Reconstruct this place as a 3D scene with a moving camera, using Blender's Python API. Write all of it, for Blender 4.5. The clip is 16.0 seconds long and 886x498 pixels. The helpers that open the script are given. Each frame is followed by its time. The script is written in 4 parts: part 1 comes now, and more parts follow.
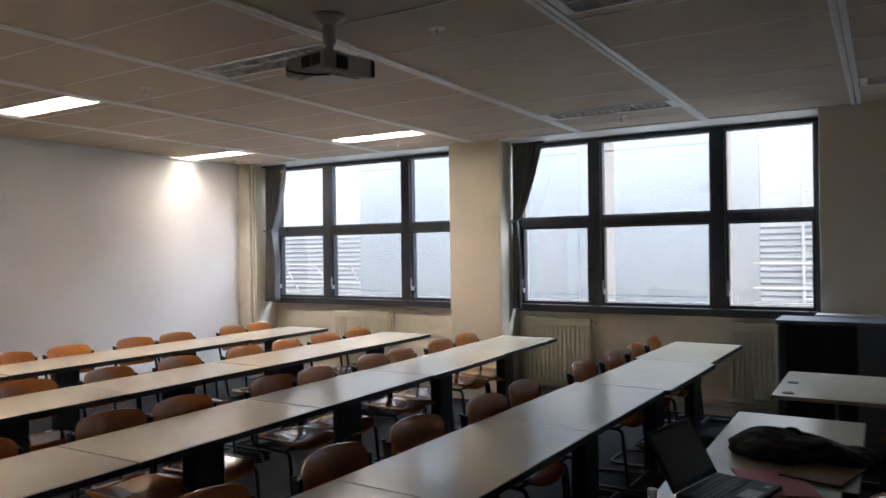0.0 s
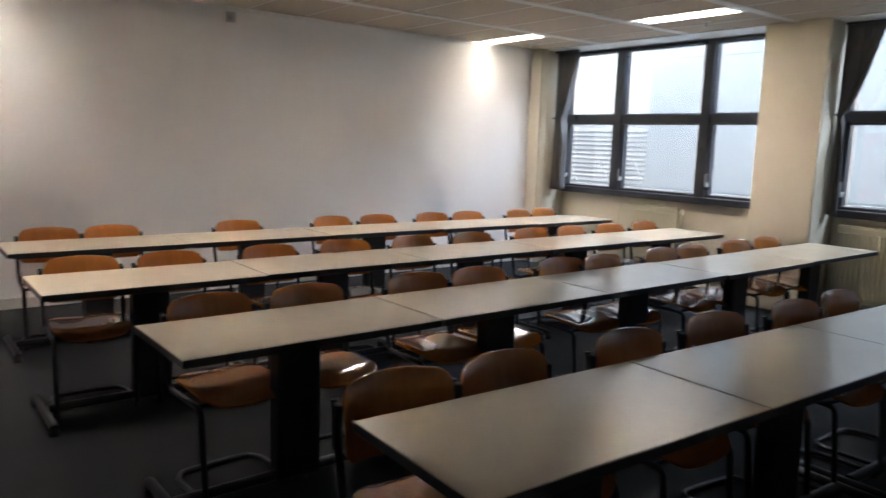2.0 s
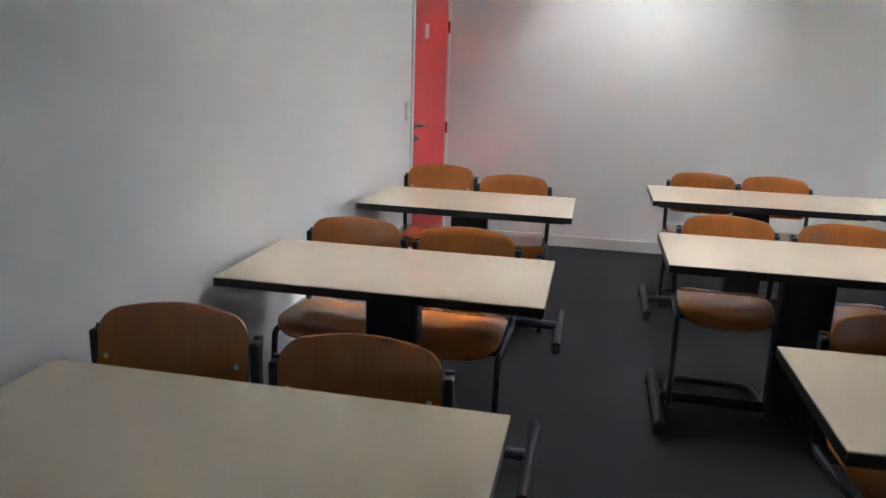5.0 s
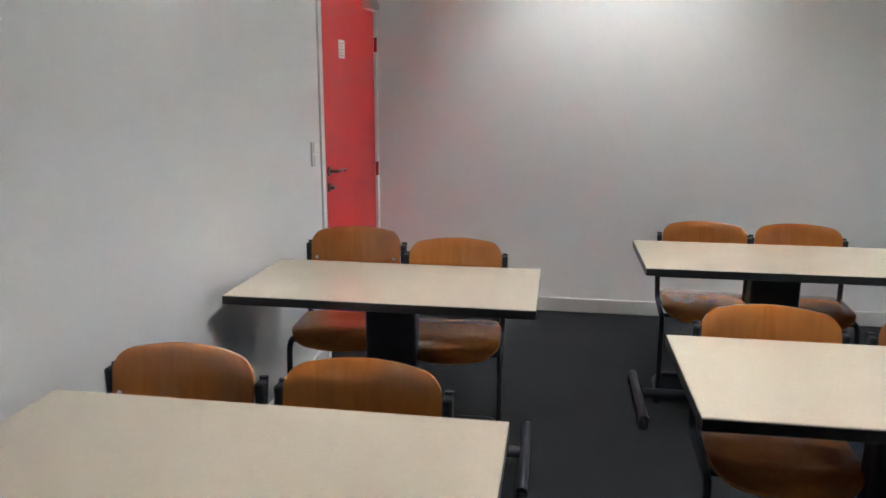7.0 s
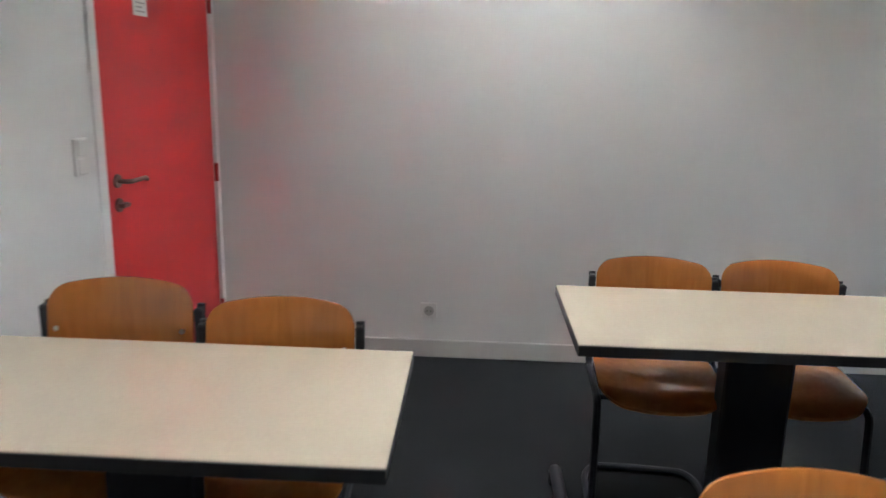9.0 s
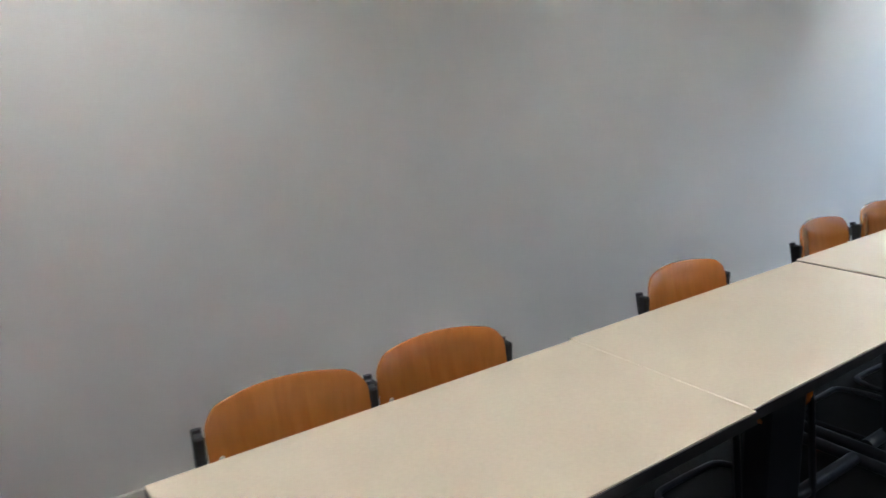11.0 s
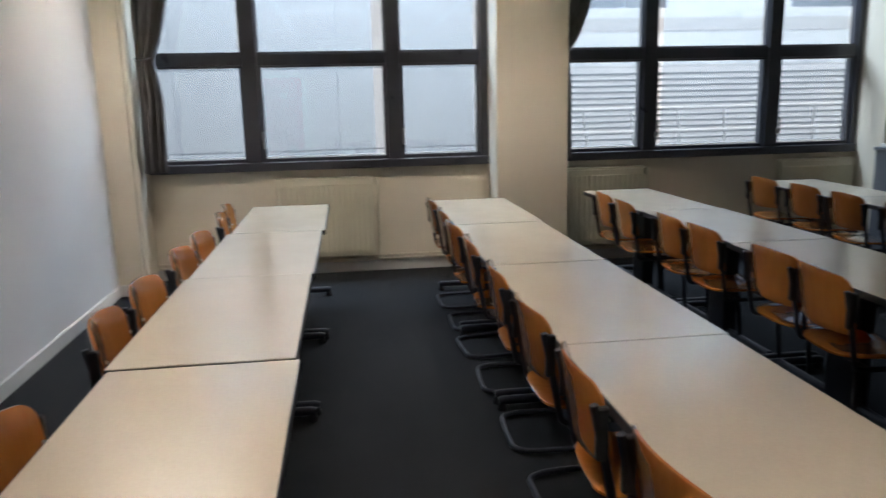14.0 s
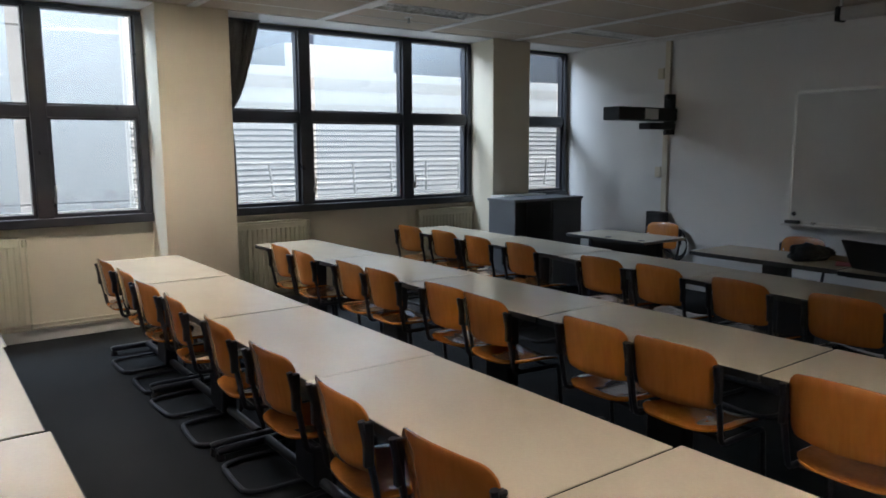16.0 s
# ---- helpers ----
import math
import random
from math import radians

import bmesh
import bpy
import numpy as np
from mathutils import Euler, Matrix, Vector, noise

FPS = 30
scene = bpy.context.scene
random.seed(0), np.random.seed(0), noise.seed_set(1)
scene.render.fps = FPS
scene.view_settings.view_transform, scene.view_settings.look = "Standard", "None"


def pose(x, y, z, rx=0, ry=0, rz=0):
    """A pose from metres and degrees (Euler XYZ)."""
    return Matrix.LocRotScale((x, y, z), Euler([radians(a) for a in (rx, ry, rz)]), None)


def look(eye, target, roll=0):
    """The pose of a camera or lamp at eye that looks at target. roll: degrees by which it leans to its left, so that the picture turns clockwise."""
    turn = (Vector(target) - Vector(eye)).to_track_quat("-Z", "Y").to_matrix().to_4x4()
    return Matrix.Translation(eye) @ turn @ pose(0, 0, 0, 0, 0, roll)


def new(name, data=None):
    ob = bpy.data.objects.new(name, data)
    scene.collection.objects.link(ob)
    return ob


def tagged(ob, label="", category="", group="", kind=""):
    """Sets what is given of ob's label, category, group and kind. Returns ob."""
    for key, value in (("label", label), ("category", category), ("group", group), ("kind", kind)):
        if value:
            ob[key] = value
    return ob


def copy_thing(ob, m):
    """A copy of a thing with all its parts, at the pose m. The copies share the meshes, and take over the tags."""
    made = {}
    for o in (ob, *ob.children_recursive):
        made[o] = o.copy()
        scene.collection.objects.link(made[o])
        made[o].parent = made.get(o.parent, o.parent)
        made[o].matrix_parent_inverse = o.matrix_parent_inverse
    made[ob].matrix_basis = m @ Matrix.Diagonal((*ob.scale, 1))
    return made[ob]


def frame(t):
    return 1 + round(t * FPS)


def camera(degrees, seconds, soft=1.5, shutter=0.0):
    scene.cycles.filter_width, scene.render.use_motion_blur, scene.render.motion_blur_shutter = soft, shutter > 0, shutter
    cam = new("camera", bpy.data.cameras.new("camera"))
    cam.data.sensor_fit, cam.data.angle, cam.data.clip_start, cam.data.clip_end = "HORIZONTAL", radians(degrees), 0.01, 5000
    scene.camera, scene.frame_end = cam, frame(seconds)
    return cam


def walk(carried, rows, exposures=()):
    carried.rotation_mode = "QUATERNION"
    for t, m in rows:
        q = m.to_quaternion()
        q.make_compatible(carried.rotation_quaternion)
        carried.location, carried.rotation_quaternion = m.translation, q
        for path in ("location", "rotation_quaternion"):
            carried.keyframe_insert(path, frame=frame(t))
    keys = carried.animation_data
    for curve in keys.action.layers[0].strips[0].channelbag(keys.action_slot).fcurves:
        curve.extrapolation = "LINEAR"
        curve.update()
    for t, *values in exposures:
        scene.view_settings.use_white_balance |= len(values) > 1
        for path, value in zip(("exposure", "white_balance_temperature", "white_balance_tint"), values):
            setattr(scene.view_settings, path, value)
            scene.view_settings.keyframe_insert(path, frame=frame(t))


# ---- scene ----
cam = camera(62.4, 16.0, shutter=0.4)
PATH = [
    (0, (0.982, -7.34, 1.632), (2.696, -6.309, 1.637), -0.8),
    (0.5, (0.966, -7.349, 1.632), (2.626, -6.232, 1.615), -0.2),
    (1, (0.956, -7.333, 1.61), (2.552, -6.132, 1.519), 0.5),
    (1.5, (0.953, -7.298, 1.585), (2.394, -5.926, 1.386), 1.0),
    (2, (0.952, -7.208, 1.555), (2.165, -5.644, 1.268), 1.9),
    (2.5, (0.998, -7.041, 1.551), (2.057, -5.376, 1.225), 1.2),
    (3, (1.007, -6.886, 1.542), (1.84, -5.106, 1.17), 1.5),
    (3.5, (1.054, -6.746, 1.541), (1.425, -4.824, 1.129), 1.7),
    (4, (1.143, -6.532, 1.498), (1.037, -4.598, 1.0), 3.1),
    (4.2, (1.168, -6.454, 1.486), (0.965, -4.529, 0.984), 2.6),
    (6.3, (1.248, -5.327, 1.501), (0.807, -3.427, 1.061), 1.9),
    (6.5, (1.236, -5.179, 1.49), (0.832, -3.264, 1.081), 1.9),
    (7, (1.202, -4.856, 1.489), (0.902, -2.927, 1.057), 0.2),
    (7.5, (1.214, -4.543, 1.472), (0.877, -2.62, 1.042), -0.3),
    (8, (1.251, -4.259, 1.489), (0.918, -2.341, 1.03), 0.1),
    (8.2, (1.259, -4.151, 1.479), (0.979, -2.225, 1.02), 0.5),
    (10.3, (1.326, -2.746, 1.435), (1.998, -0.919, 0.974), -1.0),
    (10.5, (1.325, -2.647, 1.445), (2.206, -0.914, 0.977), -1.8),
    (11, (1.365, -2.611, 1.546), (2.456, -1.009, 1.051), -2.8),
    (11.5, (1.494, -2.405, 1.54), (2.795, -0.964, 1.058), -4.7),
    (12, (1.579, -2.283, 1.555), (3.078, -1.058, 1.052), -3.2),
    (12.5, (1.649, -2.186, 1.559), (3.325, -1.209, 1.072), -2.9),
    (13, (1.69, -1.987, 1.551), (3.571, -1.476, 1.101), -3.0),
    (13.5, (1.703, -1.928, 1.565), (3.655, -1.775, 1.156), -2.5),
    (14, (1.719, -1.921, 1.551), (3.663, -2.171, 1.15), -1.3),
    (14.5, (1.63, -1.869, 1.591), (3.53, -2.346, 1.188), -1.4),
    (15, (1.562, -1.704, 1.591), (3.368, -2.489, 1.245), -0.6),
    (15.5, (1.596, -1.532, 1.603), (3.259, -2.59, 1.263), -1.2),
    (16, (1.517, -1.448, 1.612), (3.117, -2.616, 1.335), -0.3),
]
walk(cam, [(t, look(eye, target, roll)) for t, eye, target, roll in PATH], exposures=[(0, 2.27, 6350, 19), (1.5, 2.3, 6350, 18), (2.5, 2.4, 6100, 15), (3.3, 2.55, 5700, 12), (4, 2.82, 5450, 11), (4.6, 2.8, 5450, 10), (6.3, 2.66, 5500, 9), (8.2, 2.54, 5500, 9), (10.5, 2.4, 5500, 8), (12, 2.36, 5700, 10), (13, 2.22, 5900, 13), (14, 1.9, 6150, 15), (16, 2.0, 6300, 14)])

# ---- world, daylight and lamps ----
world = bpy.data.worlds.new("sky")
scene.world = world
world.use_nodes = True
sky = world.node_tree.nodes.new("ShaderNodeTexSky")
sky.sky_type = "NISHITA"
sky.sun_disc = False
sky.sun_elevation = radians(38)
sky.sun_rotation = radians(250)
sky.air_density, sky.dust_density, sky.ozone_density = 0.35, 9.5, 0.2
back = world.node_tree.nodes["Background"]
world.node_tree.links.new(sky.outputs[0], back.inputs[0])
back.inputs[1].default_value = 0.055
sun = new("sun", bpy.data.lights.new("sun", "SUN"))
sun.data.energy, sun.data.angle, sun.data.color = 0.5, radians(20), (1.0, 0.95, 0.88)
# high behind the building, over the side wall with the door
sun.matrix_world = look((-20, -7, 20), (0, 0, 0))

# unseen area lamps added above two window heads to stand in for sky light
for y, wide in ((-1.72, 2.9), (-5.36, 2.9)):
    lamp = new("window_skylight", bpy.data.lights.new("window_skylight", "AREA"))
    lamp.data.shape, lamp.data.size, lamp.data.size_y = "RECTANGLE", wide, 1.2
    lamp.data.energy, lamp.data.color = 36.0 * wide, (0.80, 0.90, 1.0)
    lamp.matrix_world = look((9.5, y, 3.75), (6.3, y, 1.0))

# ---- room numbers ----
XL, XW, YB, YF, H = 0.0, 8.42, 0.0, -8.5, 2.81
LAMP_WARM = (1.0, 0.91, 0.79)


# ---- materials ----
def mat(name, color, rough=0.6, metal=0.0, var=0.08, scale=6.0, grain=0.0, grain_scale=120.0, bump=0.0, spec=0.5, tint=None, coat=0.0):
    """A surface with variation at two scales, bump and slightly uneven gloss."""
    m = bpy.data.materials.new(name)
    m.use_nodes = True
    nt = m.node_tree
    b = nt.nodes["Principled BSDF"]
    b.inputs["Metallic"].default_value = metal
    b.inputs["Specular IOR Level"].default_value = spec
    b.inputs["Coat Weight"].default_value = coat
    tc = nt.nodes.new("ShaderNodeTexCoord")
    n1 = nt.nodes.new("ShaderNodeTexNoise")
    n1.inputs["Scale"].default_value, n1.inputs["Detail"].default_value = scale, 5
    n2 = nt.nodes.new("ShaderNodeTexNoise")
    n2.inputs["Scale"].default_value, n2.inputs["Detail"].default_value = grain_scale, 3
    for n in (n1, n2):
        nt.links.new(tc.outputs["Object"], n.inputs["Vector"])
    mix = nt.nodes.new("ShaderNodeMix")
    mix.data_type = "RGBA"
    lo = [max(0, c * (1 - var)) for c in color]
    hi = list(tint) if tint else [min(1, c * (1 + var)) for c in color]
    mix.inputs[6].default_value, mix.inputs[7].default_value = (*lo, 1), (*hi, 1)
    nt.links.new(n1.outputs[0], mix.inputs[0])
    mix2 = nt.nodes.new("ShaderNodeMix")
    mix2.data_type, mix2.blend_type = "RGBA", "MULTIPLY"
    mix2.inputs[0].default_value = grain
    nt.links.new(mix.outputs[2], mix2.inputs[6])
    ramp = nt.nodes.new("ShaderNodeMapRange")
    ramp.inputs["From Min"].default_value, ramp.inputs["From Max"].default_value = 0.3, 0.7
    nt.links.new(n2.outputs[0], ramp.inputs["Value"])
    nt.links.new(ramp.outputs[0], mix2.inputs[7])
    nt.links.new(mix2.outputs[2], b.inputs["Base Color"])
    rr = nt.nodes.new("ShaderNodeMapRange")
    rr.inputs["To Min"].default_value, rr.inputs["To Max"].default_value = max(0.03, rough - 0.07), min(1, rough + 0.07)
    nt.links.new(n1.outputs[0], rr.inputs["Value"])
    nt.links.new(rr.outputs[0], b.inputs["Roughness"])
    if bump:
        bp = nt.nodes.new("ShaderNodeBump")
        bp.inputs["Strength"].default_value, bp.inputs["Distance"].default_value = bump, 0.004
        nt.links.new(n2.outputs[0], bp.inputs["Height"])
        nt.links.new(bp.outputs[0], b.inputs["Normal"])
    return m


def wood_mat(name, light, dark, rough=0.24):
    """Varnished beech plywood: fine vertical grain, a slight change from piece to piece."""
    m = bpy.data.materials.new(name)
    m.use_nodes = True
    nt = m.node_tree
    b = nt.nodes["Principled BSDF"]
    tc = nt.nodes.new("ShaderNodeTexCoord")
    mp = nt.nodes.new("ShaderNodeMapping")
    mp.inputs["Scale"].default_value = (38, 38, 3.0)
    info = nt.nodes.new("ShaderNodeObjectInfo")
    add = nt.nodes.new("ShaderNodeVectorMath")
    add.operation = "ADD"
    nt.links.new(tc.outputs["Object"], mp.inputs[0])
    nt.links.new(mp.outputs[0], add.inputs[0])
    nt.links.new(info.outputs["Random"], add.inputs[1])
    n = nt.nodes.new("ShaderNodeTexNoise")
    n.inputs["Scale"].default_value, n.inputs["Detail"].default_value, n.inputs["Distortion"].default_value = 1.0, 6, 0.6
    nt.links.new(add.outputs[0], n.inputs["Vector"])
    mix = nt.nodes.new("ShaderNodeMix")
    mix.data_type = "RGBA"
    mix.inputs[6].default_value, mix.inputs[7].default_value = (*dark, 1), (*light, 1)
    rg = nt.nodes.new("ShaderNodeMapRange")
    rg.inputs["From Min"].default_value, rg.inputs["From Max"].default_value = 0.25, 0.75
    nt.links.new(n.outputs[0], rg.inputs["Value"])
    nt.links.new(rg.outputs[0], mix.inputs[0])
    hsv = nt.nodes.new("ShaderNodeHueSaturation")
    rv = nt.nodes.new("ShaderNodeMapRange")
    rv.inputs["To Min"].default_value, rv.inputs["To Max"].default_value = 0.82, 1.12
    nt.links.new(info.outputs["Random"], rv.inputs["Value"])
    nt.links.new(rv.outputs[0], hsv.inputs["Value"])
    nt.links.new(mix.outputs[2], hsv.inputs["Color"])
    nt.links.new(hsv.outputs[0], b.inputs["Base Color"])
    b.inputs["Roughness"].default_value = rough
    b.inputs["Coat Weight"].default_value, b.inputs["Coat Roughness"].default_value = 1.0, 0.05
    return m


def glow_mat(name, color, strength):
    m = bpy.data.materials.new(name)
    m.use_nodes = True
    b = m.node_tree.nodes["Principled BSDF"]
    b.inputs["Base Color"].default_value = (0.8, 0.8, 0.8, 1)
    b.inputs["Emission Color"].default_value = (*color, 1)
    b.inputs["Emission Strength"].default_value = strength
    return m


def glass_mat():
    m = bpy.data.materials.new("window_glass")
    m.use_nodes = True
    nt = m.node_tree
    nt.nodes.remove(nt.nodes["Principled BSDF"])
    tr, gl, mx = (nt.nodes.new("ShaderNode" + k) for k in ("BsdfTransparent", "BsdfGlossy", "MixShader"))
    mx.inputs[0].default_value = 0.05
    gl.inputs["Roughness"].default_value = 0.02
    tr.inputs[0].default_value = (0.93, 0.96, 0.96, 1)
    nt.links.new(tr.outputs[0], mx.inputs[1])
    nt.links.new(gl.outputs[0], mx.inputs[2])
    nt.links.new(mx.outputs[0], nt.nodes["Material Output"].inputs[0])
    return m


def screen_mat():
    """Fine white sunscreen mesh: partly open, partly scattering daylight."""
    m = bpy.data.materials.new("sunscreen_fabric")
    m.use_nodes = True
    nt = m.node_tree
    nt.nodes.remove(nt.nodes["Principled BSDF"])
    tr, tl, df, m1, m2 = (nt.nodes.new("ShaderNode" + k) for k in ("BsdfTransparent", "BsdfTranslucent", "BsdfDiffuse", "MixShader", "MixShader"))
    tr.inputs[0].default_value = (0.80, 0.84, 0.87, 1)
    tl.inputs[0].default_value = (0.86, 0.9, 0.92, 1)
    df.inputs[0].default_value = (0.75, 0.77, 0.78, 1)
    m1.inputs[0].default_value, m2.inputs[0].default_value = 0.3, 0.91
    nt.links.new(tl.outputs[0], m1.inputs[1])
    nt.links.new(df.outputs[0], m1.inputs[2])
    nt.links.new(m1.outputs[0], m2.inputs[1])
    nt.links.new(tr.outputs[0], m2.inputs[2])
    nt.links.new(m2.outputs[0], nt.nodes["Material Output"].inputs[0])
    return m


WALL = mat("painted_plaster", (0.76, 0.75, 0.73), 0.62, var=0.05, scale=1.2, grain=0.05, grain_scale=260, bump=0.25)
CREAM = mat("cream_paint", (0.70, 0.635, 0.50), 0.5, var=0.04, scale=1.5, grain=0.04, grain_scale=220, bump=0.2)
SKIRT = mat("skirting_paint", (0.62, 0.61, 0.58), 0.4, var=0.06, scale=5)
CARPET = mat("charcoal_carpet", (0.034, 0.036, 0.038), 0.95, var=0.3, scale=3, grain=0.6, grain_scale=420, bump=0.9, spec=0.1)
TILE = mat("mineral_ceiling_tile", (0.57, 0.485, 0.395), 0.9, var=0.04, scale=1.5, grain=0.12, grain_scale=320, bump=0.35, spec=0.2)
RAIL = mat("white_ceiling_rail", (0.72, 0.71, 0.69), 0.45, var=0.03)
LAMINATE = mat("cream_laminate", (0.57, 0.50, 0.385), 0.22, var=0.03, scale=3.3, grain=0.04, grain_scale=97, spec=0.9)
EDGE = mat("black_edge_band", (0.018, 0.018, 0.020), 0.45)
STEEL = mat("navy_black_steel", (0.014, 0.015, 0.022), 0.45, var=0.2, scale=12, spec=0.35)
FRAMEB = mat("dark_window_frame", (0.038, 0.039, 0.047), 0.3, var=0.15, scale=6)
BEECH = wood_mat("varnished_beech", (0.485, 0.176, 0.037), (0.39, 0.134, 0.028))
CHROME = mat("brushed_metal", (0.62, 0.60, 0.56), 0.3, metal=1.0)
IRON = mat("dull_dark_metal", (0.20, 0.19, 0.18), 0.35, metal=1.0)
RED = mat("red_door_paint", (0.56, 0.028, 0.030), 0.42, var=0.07, scale=2.5)
REDDK = mat("dark_red_hinge", (0.30, 0.02, 0.022), 0.4)
WHITEP = mat("white_plastic", (0.74, 0.73, 0.70), 0.4)
GREYP = mat("grey_plastic", (0.42, 0.41, 0.39), 0.45)
BLACKP = mat("black_plastic", (0.014, 0.014, 0.016), 0.55, var=0.2, spec=0.35)
RADP = mat("radiator_enamel", (0.60, 0.565, 0.43), 0.38, var=0.05, scale=4)
CURT = mat("dark_curtain_cloth", (0.19, 0.18, 0.175), 0.9, var=0.2, scale=7, grain=0.3, grain_scale=300, bump=0.4, spec=0.1)
GREYC = mat("grey_cupboard_board", (0.13, 0.14, 0.155), 0.45, var=0.08)
# near-black base for open recesses: their inner shade is put into the colour
RECESS_SHADE = mat("shaded_recess", (0.03, 0.03, 0.034), 0.6)
BOARD = mat("whiteboard_enamel", (0.60, 0.59, 0.56), 0.16, var=0.05, scale=3)
PINK = mat("pink_paper", (0.55, 0.13, 0.15), 0.7)
BROWNP = mat("brown_cardboard", (0.30, 0.19, 0.11), 0.8)
BAGM = mat("black_bag_cloth", (0.012, 0.012, 0.013), 0.8, var=0.3, grain=0.3, bump=0.5)
CLAD = mat("pale_metal_cladding", (0.30, 0.325, 0.35), 0.5, var=0.03, scale=0.6)
LOUV = mat("grey_louvre_metal", (0.36, 0.37, 0.38), 0.5, var=0.05)
WHITEW = mat("white_outer_wall", (0.62, 0.62, 0.61), 0.7, var=0.04)
CONC = mat("pale_concrete", (0.42, 0.42, 0.41), 0.85, var=0.15, scale=0.4, grain=0.2, grain_scale=30)
# far building and hills: distance haze is put into the pale bluish colour
HAZE = mat("hazed_distance", (0.50, 0.54, 0.57), 0.8, var=0.05, scale=0.05)
REFL = mat("lamp_reflector", (0.70, 0.69, 0.66), 0.3, var=0.03)
PET = mat("bottle_plastic", (0.62, 0.66, 0.70), 0.12)
PROJ = mat("projector_grey", (0.40, 0.385, 0.36), 0.45)
GLASS, SCREEN = glass_mat(), screen_mat()
TUBE_ON = glow_mat("lit_tube", LAMP_WARM, 34.0)


# ---- mesh helpers ----
def bm_box(x0, x1, y0, y1, z0, z1, bm=None):
    bm = bm or bmesh.new()
    v = [bm.verts.new((x, y, z)) for z in (z0, z1) for x, y in ((x0, y0), (x1, y0), (x1, y1), (x0, y1))]
    for f in ((3, 2, 1, 0), (4, 5, 6, 7), (0, 1, 5, 4), (1, 2, 6, 5), (2, 3, 7, 6), (3, 0, 4, 7)):
        bm.faces.new([v[i] for i in f])
    return bm


def bm_round(x0, x1, y0, y1, z0, z1, r=0.004, seg=2):
    bm = bm_box(x0, x1, y0, y1, z0, z1)
    bmesh.ops.bevel(bm, geom=bm.edges[:], offset=r, segments=seg, profile=0.5, affect="EDGES")
    return bm


def bm_tube(points, r, sides=8, bm=None, flat=1.0):
    """A round bar along a run of points; flat squashes it in its second direction."""
    bm = bm or bmesh.new()
    pts = [Vector(p) for p in points]
    rings = []
    up = None
    for i, p in enumerate(pts):
        d = (pts[min(i + 1, len(pts) - 1)] - pts[max(i - 1, 0)]).normalized()
        ref = up if up is not None else (Vector((0, 0, 1)) if abs(d.z) < 0.9 else Vector((0, 1, 0)))
        a = d.cross(ref)
        if a.length < 1e-4:
            a = d.cross(Vector((1, 0, 0)))
        a.normalize()
        b = a.cross(d).normalized()
        up = b
        rings.append([bm.verts.new(p + a * (r * math.cos(t)) + b * (r * flat * math.sin(t))) for t in (2 * math.pi * k / sides for k in range(sides))])
    for r0, r1 in zip(rings, rings[1:]):
        for k in range(sides):
            bm.faces.new((r0[k], r0[(k + 1) % sides], r1[(k + 1) % sides], r1[k]))
    bm.faces.new(rings[0][::-1])
    bm.faces.new(rings[-1])
    return bm


def bm_lathe(profile, sides=16, centre=(0, 0, 0), bm=None):
    """Turned shape round z: profile of (radius, height)."""
    bm = bm or bmesh.new()
    c = Vector(centre)
    rings = [[bm.verts.new(c + Vector((r * math.cos(2 * math.pi * k / sides), r * math.sin(2 * math.pi * k / sides), z))) for k in range(sides)] for r, z in profile]
    for r0, r1 in zip(rings, rings[1:]):
        for k in range(sides):
            bm.faces.new((r0[k], r0[(k + 1) % sides], r1[(k + 1) % sides], r1[k]))
    bm.faces.new(rings[0][::-1])
    bm.faces.new(rings[-1])
    return bm


def soften(path, r=0.04, n=4):
    """Rounds the corners of a run of points."""
    pts = [Vector(p) for p in path]
    out = [pts[0]]
    for a, b, c in zip(pts, pts[1:], pts[2:]):
        k = min(r, (a - b).length * 0.45, (c - b).length * 0.45)
        p, q = b + (a - b).normalized() * k, b + (c - b).normalized() * k
        for i in range(n + 1):
            t = i / n
            out.append(p * (1 - t) ** 2 + b * 2 * t * (1 - t) + q * t * t)
    return out + [pts[-1]]


def mesh_of(name, bm, material, smooth=False):
    me = bpy.data.meshes.new(name)
    bmesh.ops.recalc_face_normals(bm, faces=bm.faces[:])
    bm.to_mesh(me)
    bm.free()
    me.materials.append(material)
    if smooth:
        for p in me.polygons:
            p.use_smooth = True
        me.set_sharp_from_angle(angle=radians(40))
    return me


def part(name, bm, material, parent, label="", smooth=False):
    ob = new(name, mesh_of(name, bm, material, smooth))
    ob.parent = parent
    if label:
        ob["label"] = label
    return ob


def piece(name, mesh, parent, at):
    ob = new(name, mesh)
    ob.parent = parent
    ob.matrix_basis = at
    return ob


def thing(name, label, category, group="", kind="", at=None):
    ob = new(name)
    ob.empty_display_size = 0.1
    if at is not None:
        ob.matrix_basis = at
    return tagged(ob, label, category, group, kind)


def solid(name, bm, material, label, category, kind="", smooth=False):
    return tagged(new(name, mesh_of(name, bm, material, smooth)), label, category, "", kind)


# ---- the shell of the room ----
solid("floor", bm_box(XL - 0.6, XW + 0.11, YF - 0.3, 0.3, -0.3, 0.0), CARPET, "charcoal grey carpet floor with worn specks", "floor", "structure")

# back wall and front wall
solid("wall_back", bm_box(XL - 0.5, XW + 0.11, 0.0, 0.25, 0.0, 3.2), WALL, "plain off-white painted back wall", "wall", "structure")
solid("wall_front", bm_box(XL - 0.5, XW + 0.11, YF - 0.25, YF, 0.0, 3.2), WALL, "plain off-white painted wall behind the whiteboard", "wall", "structure")

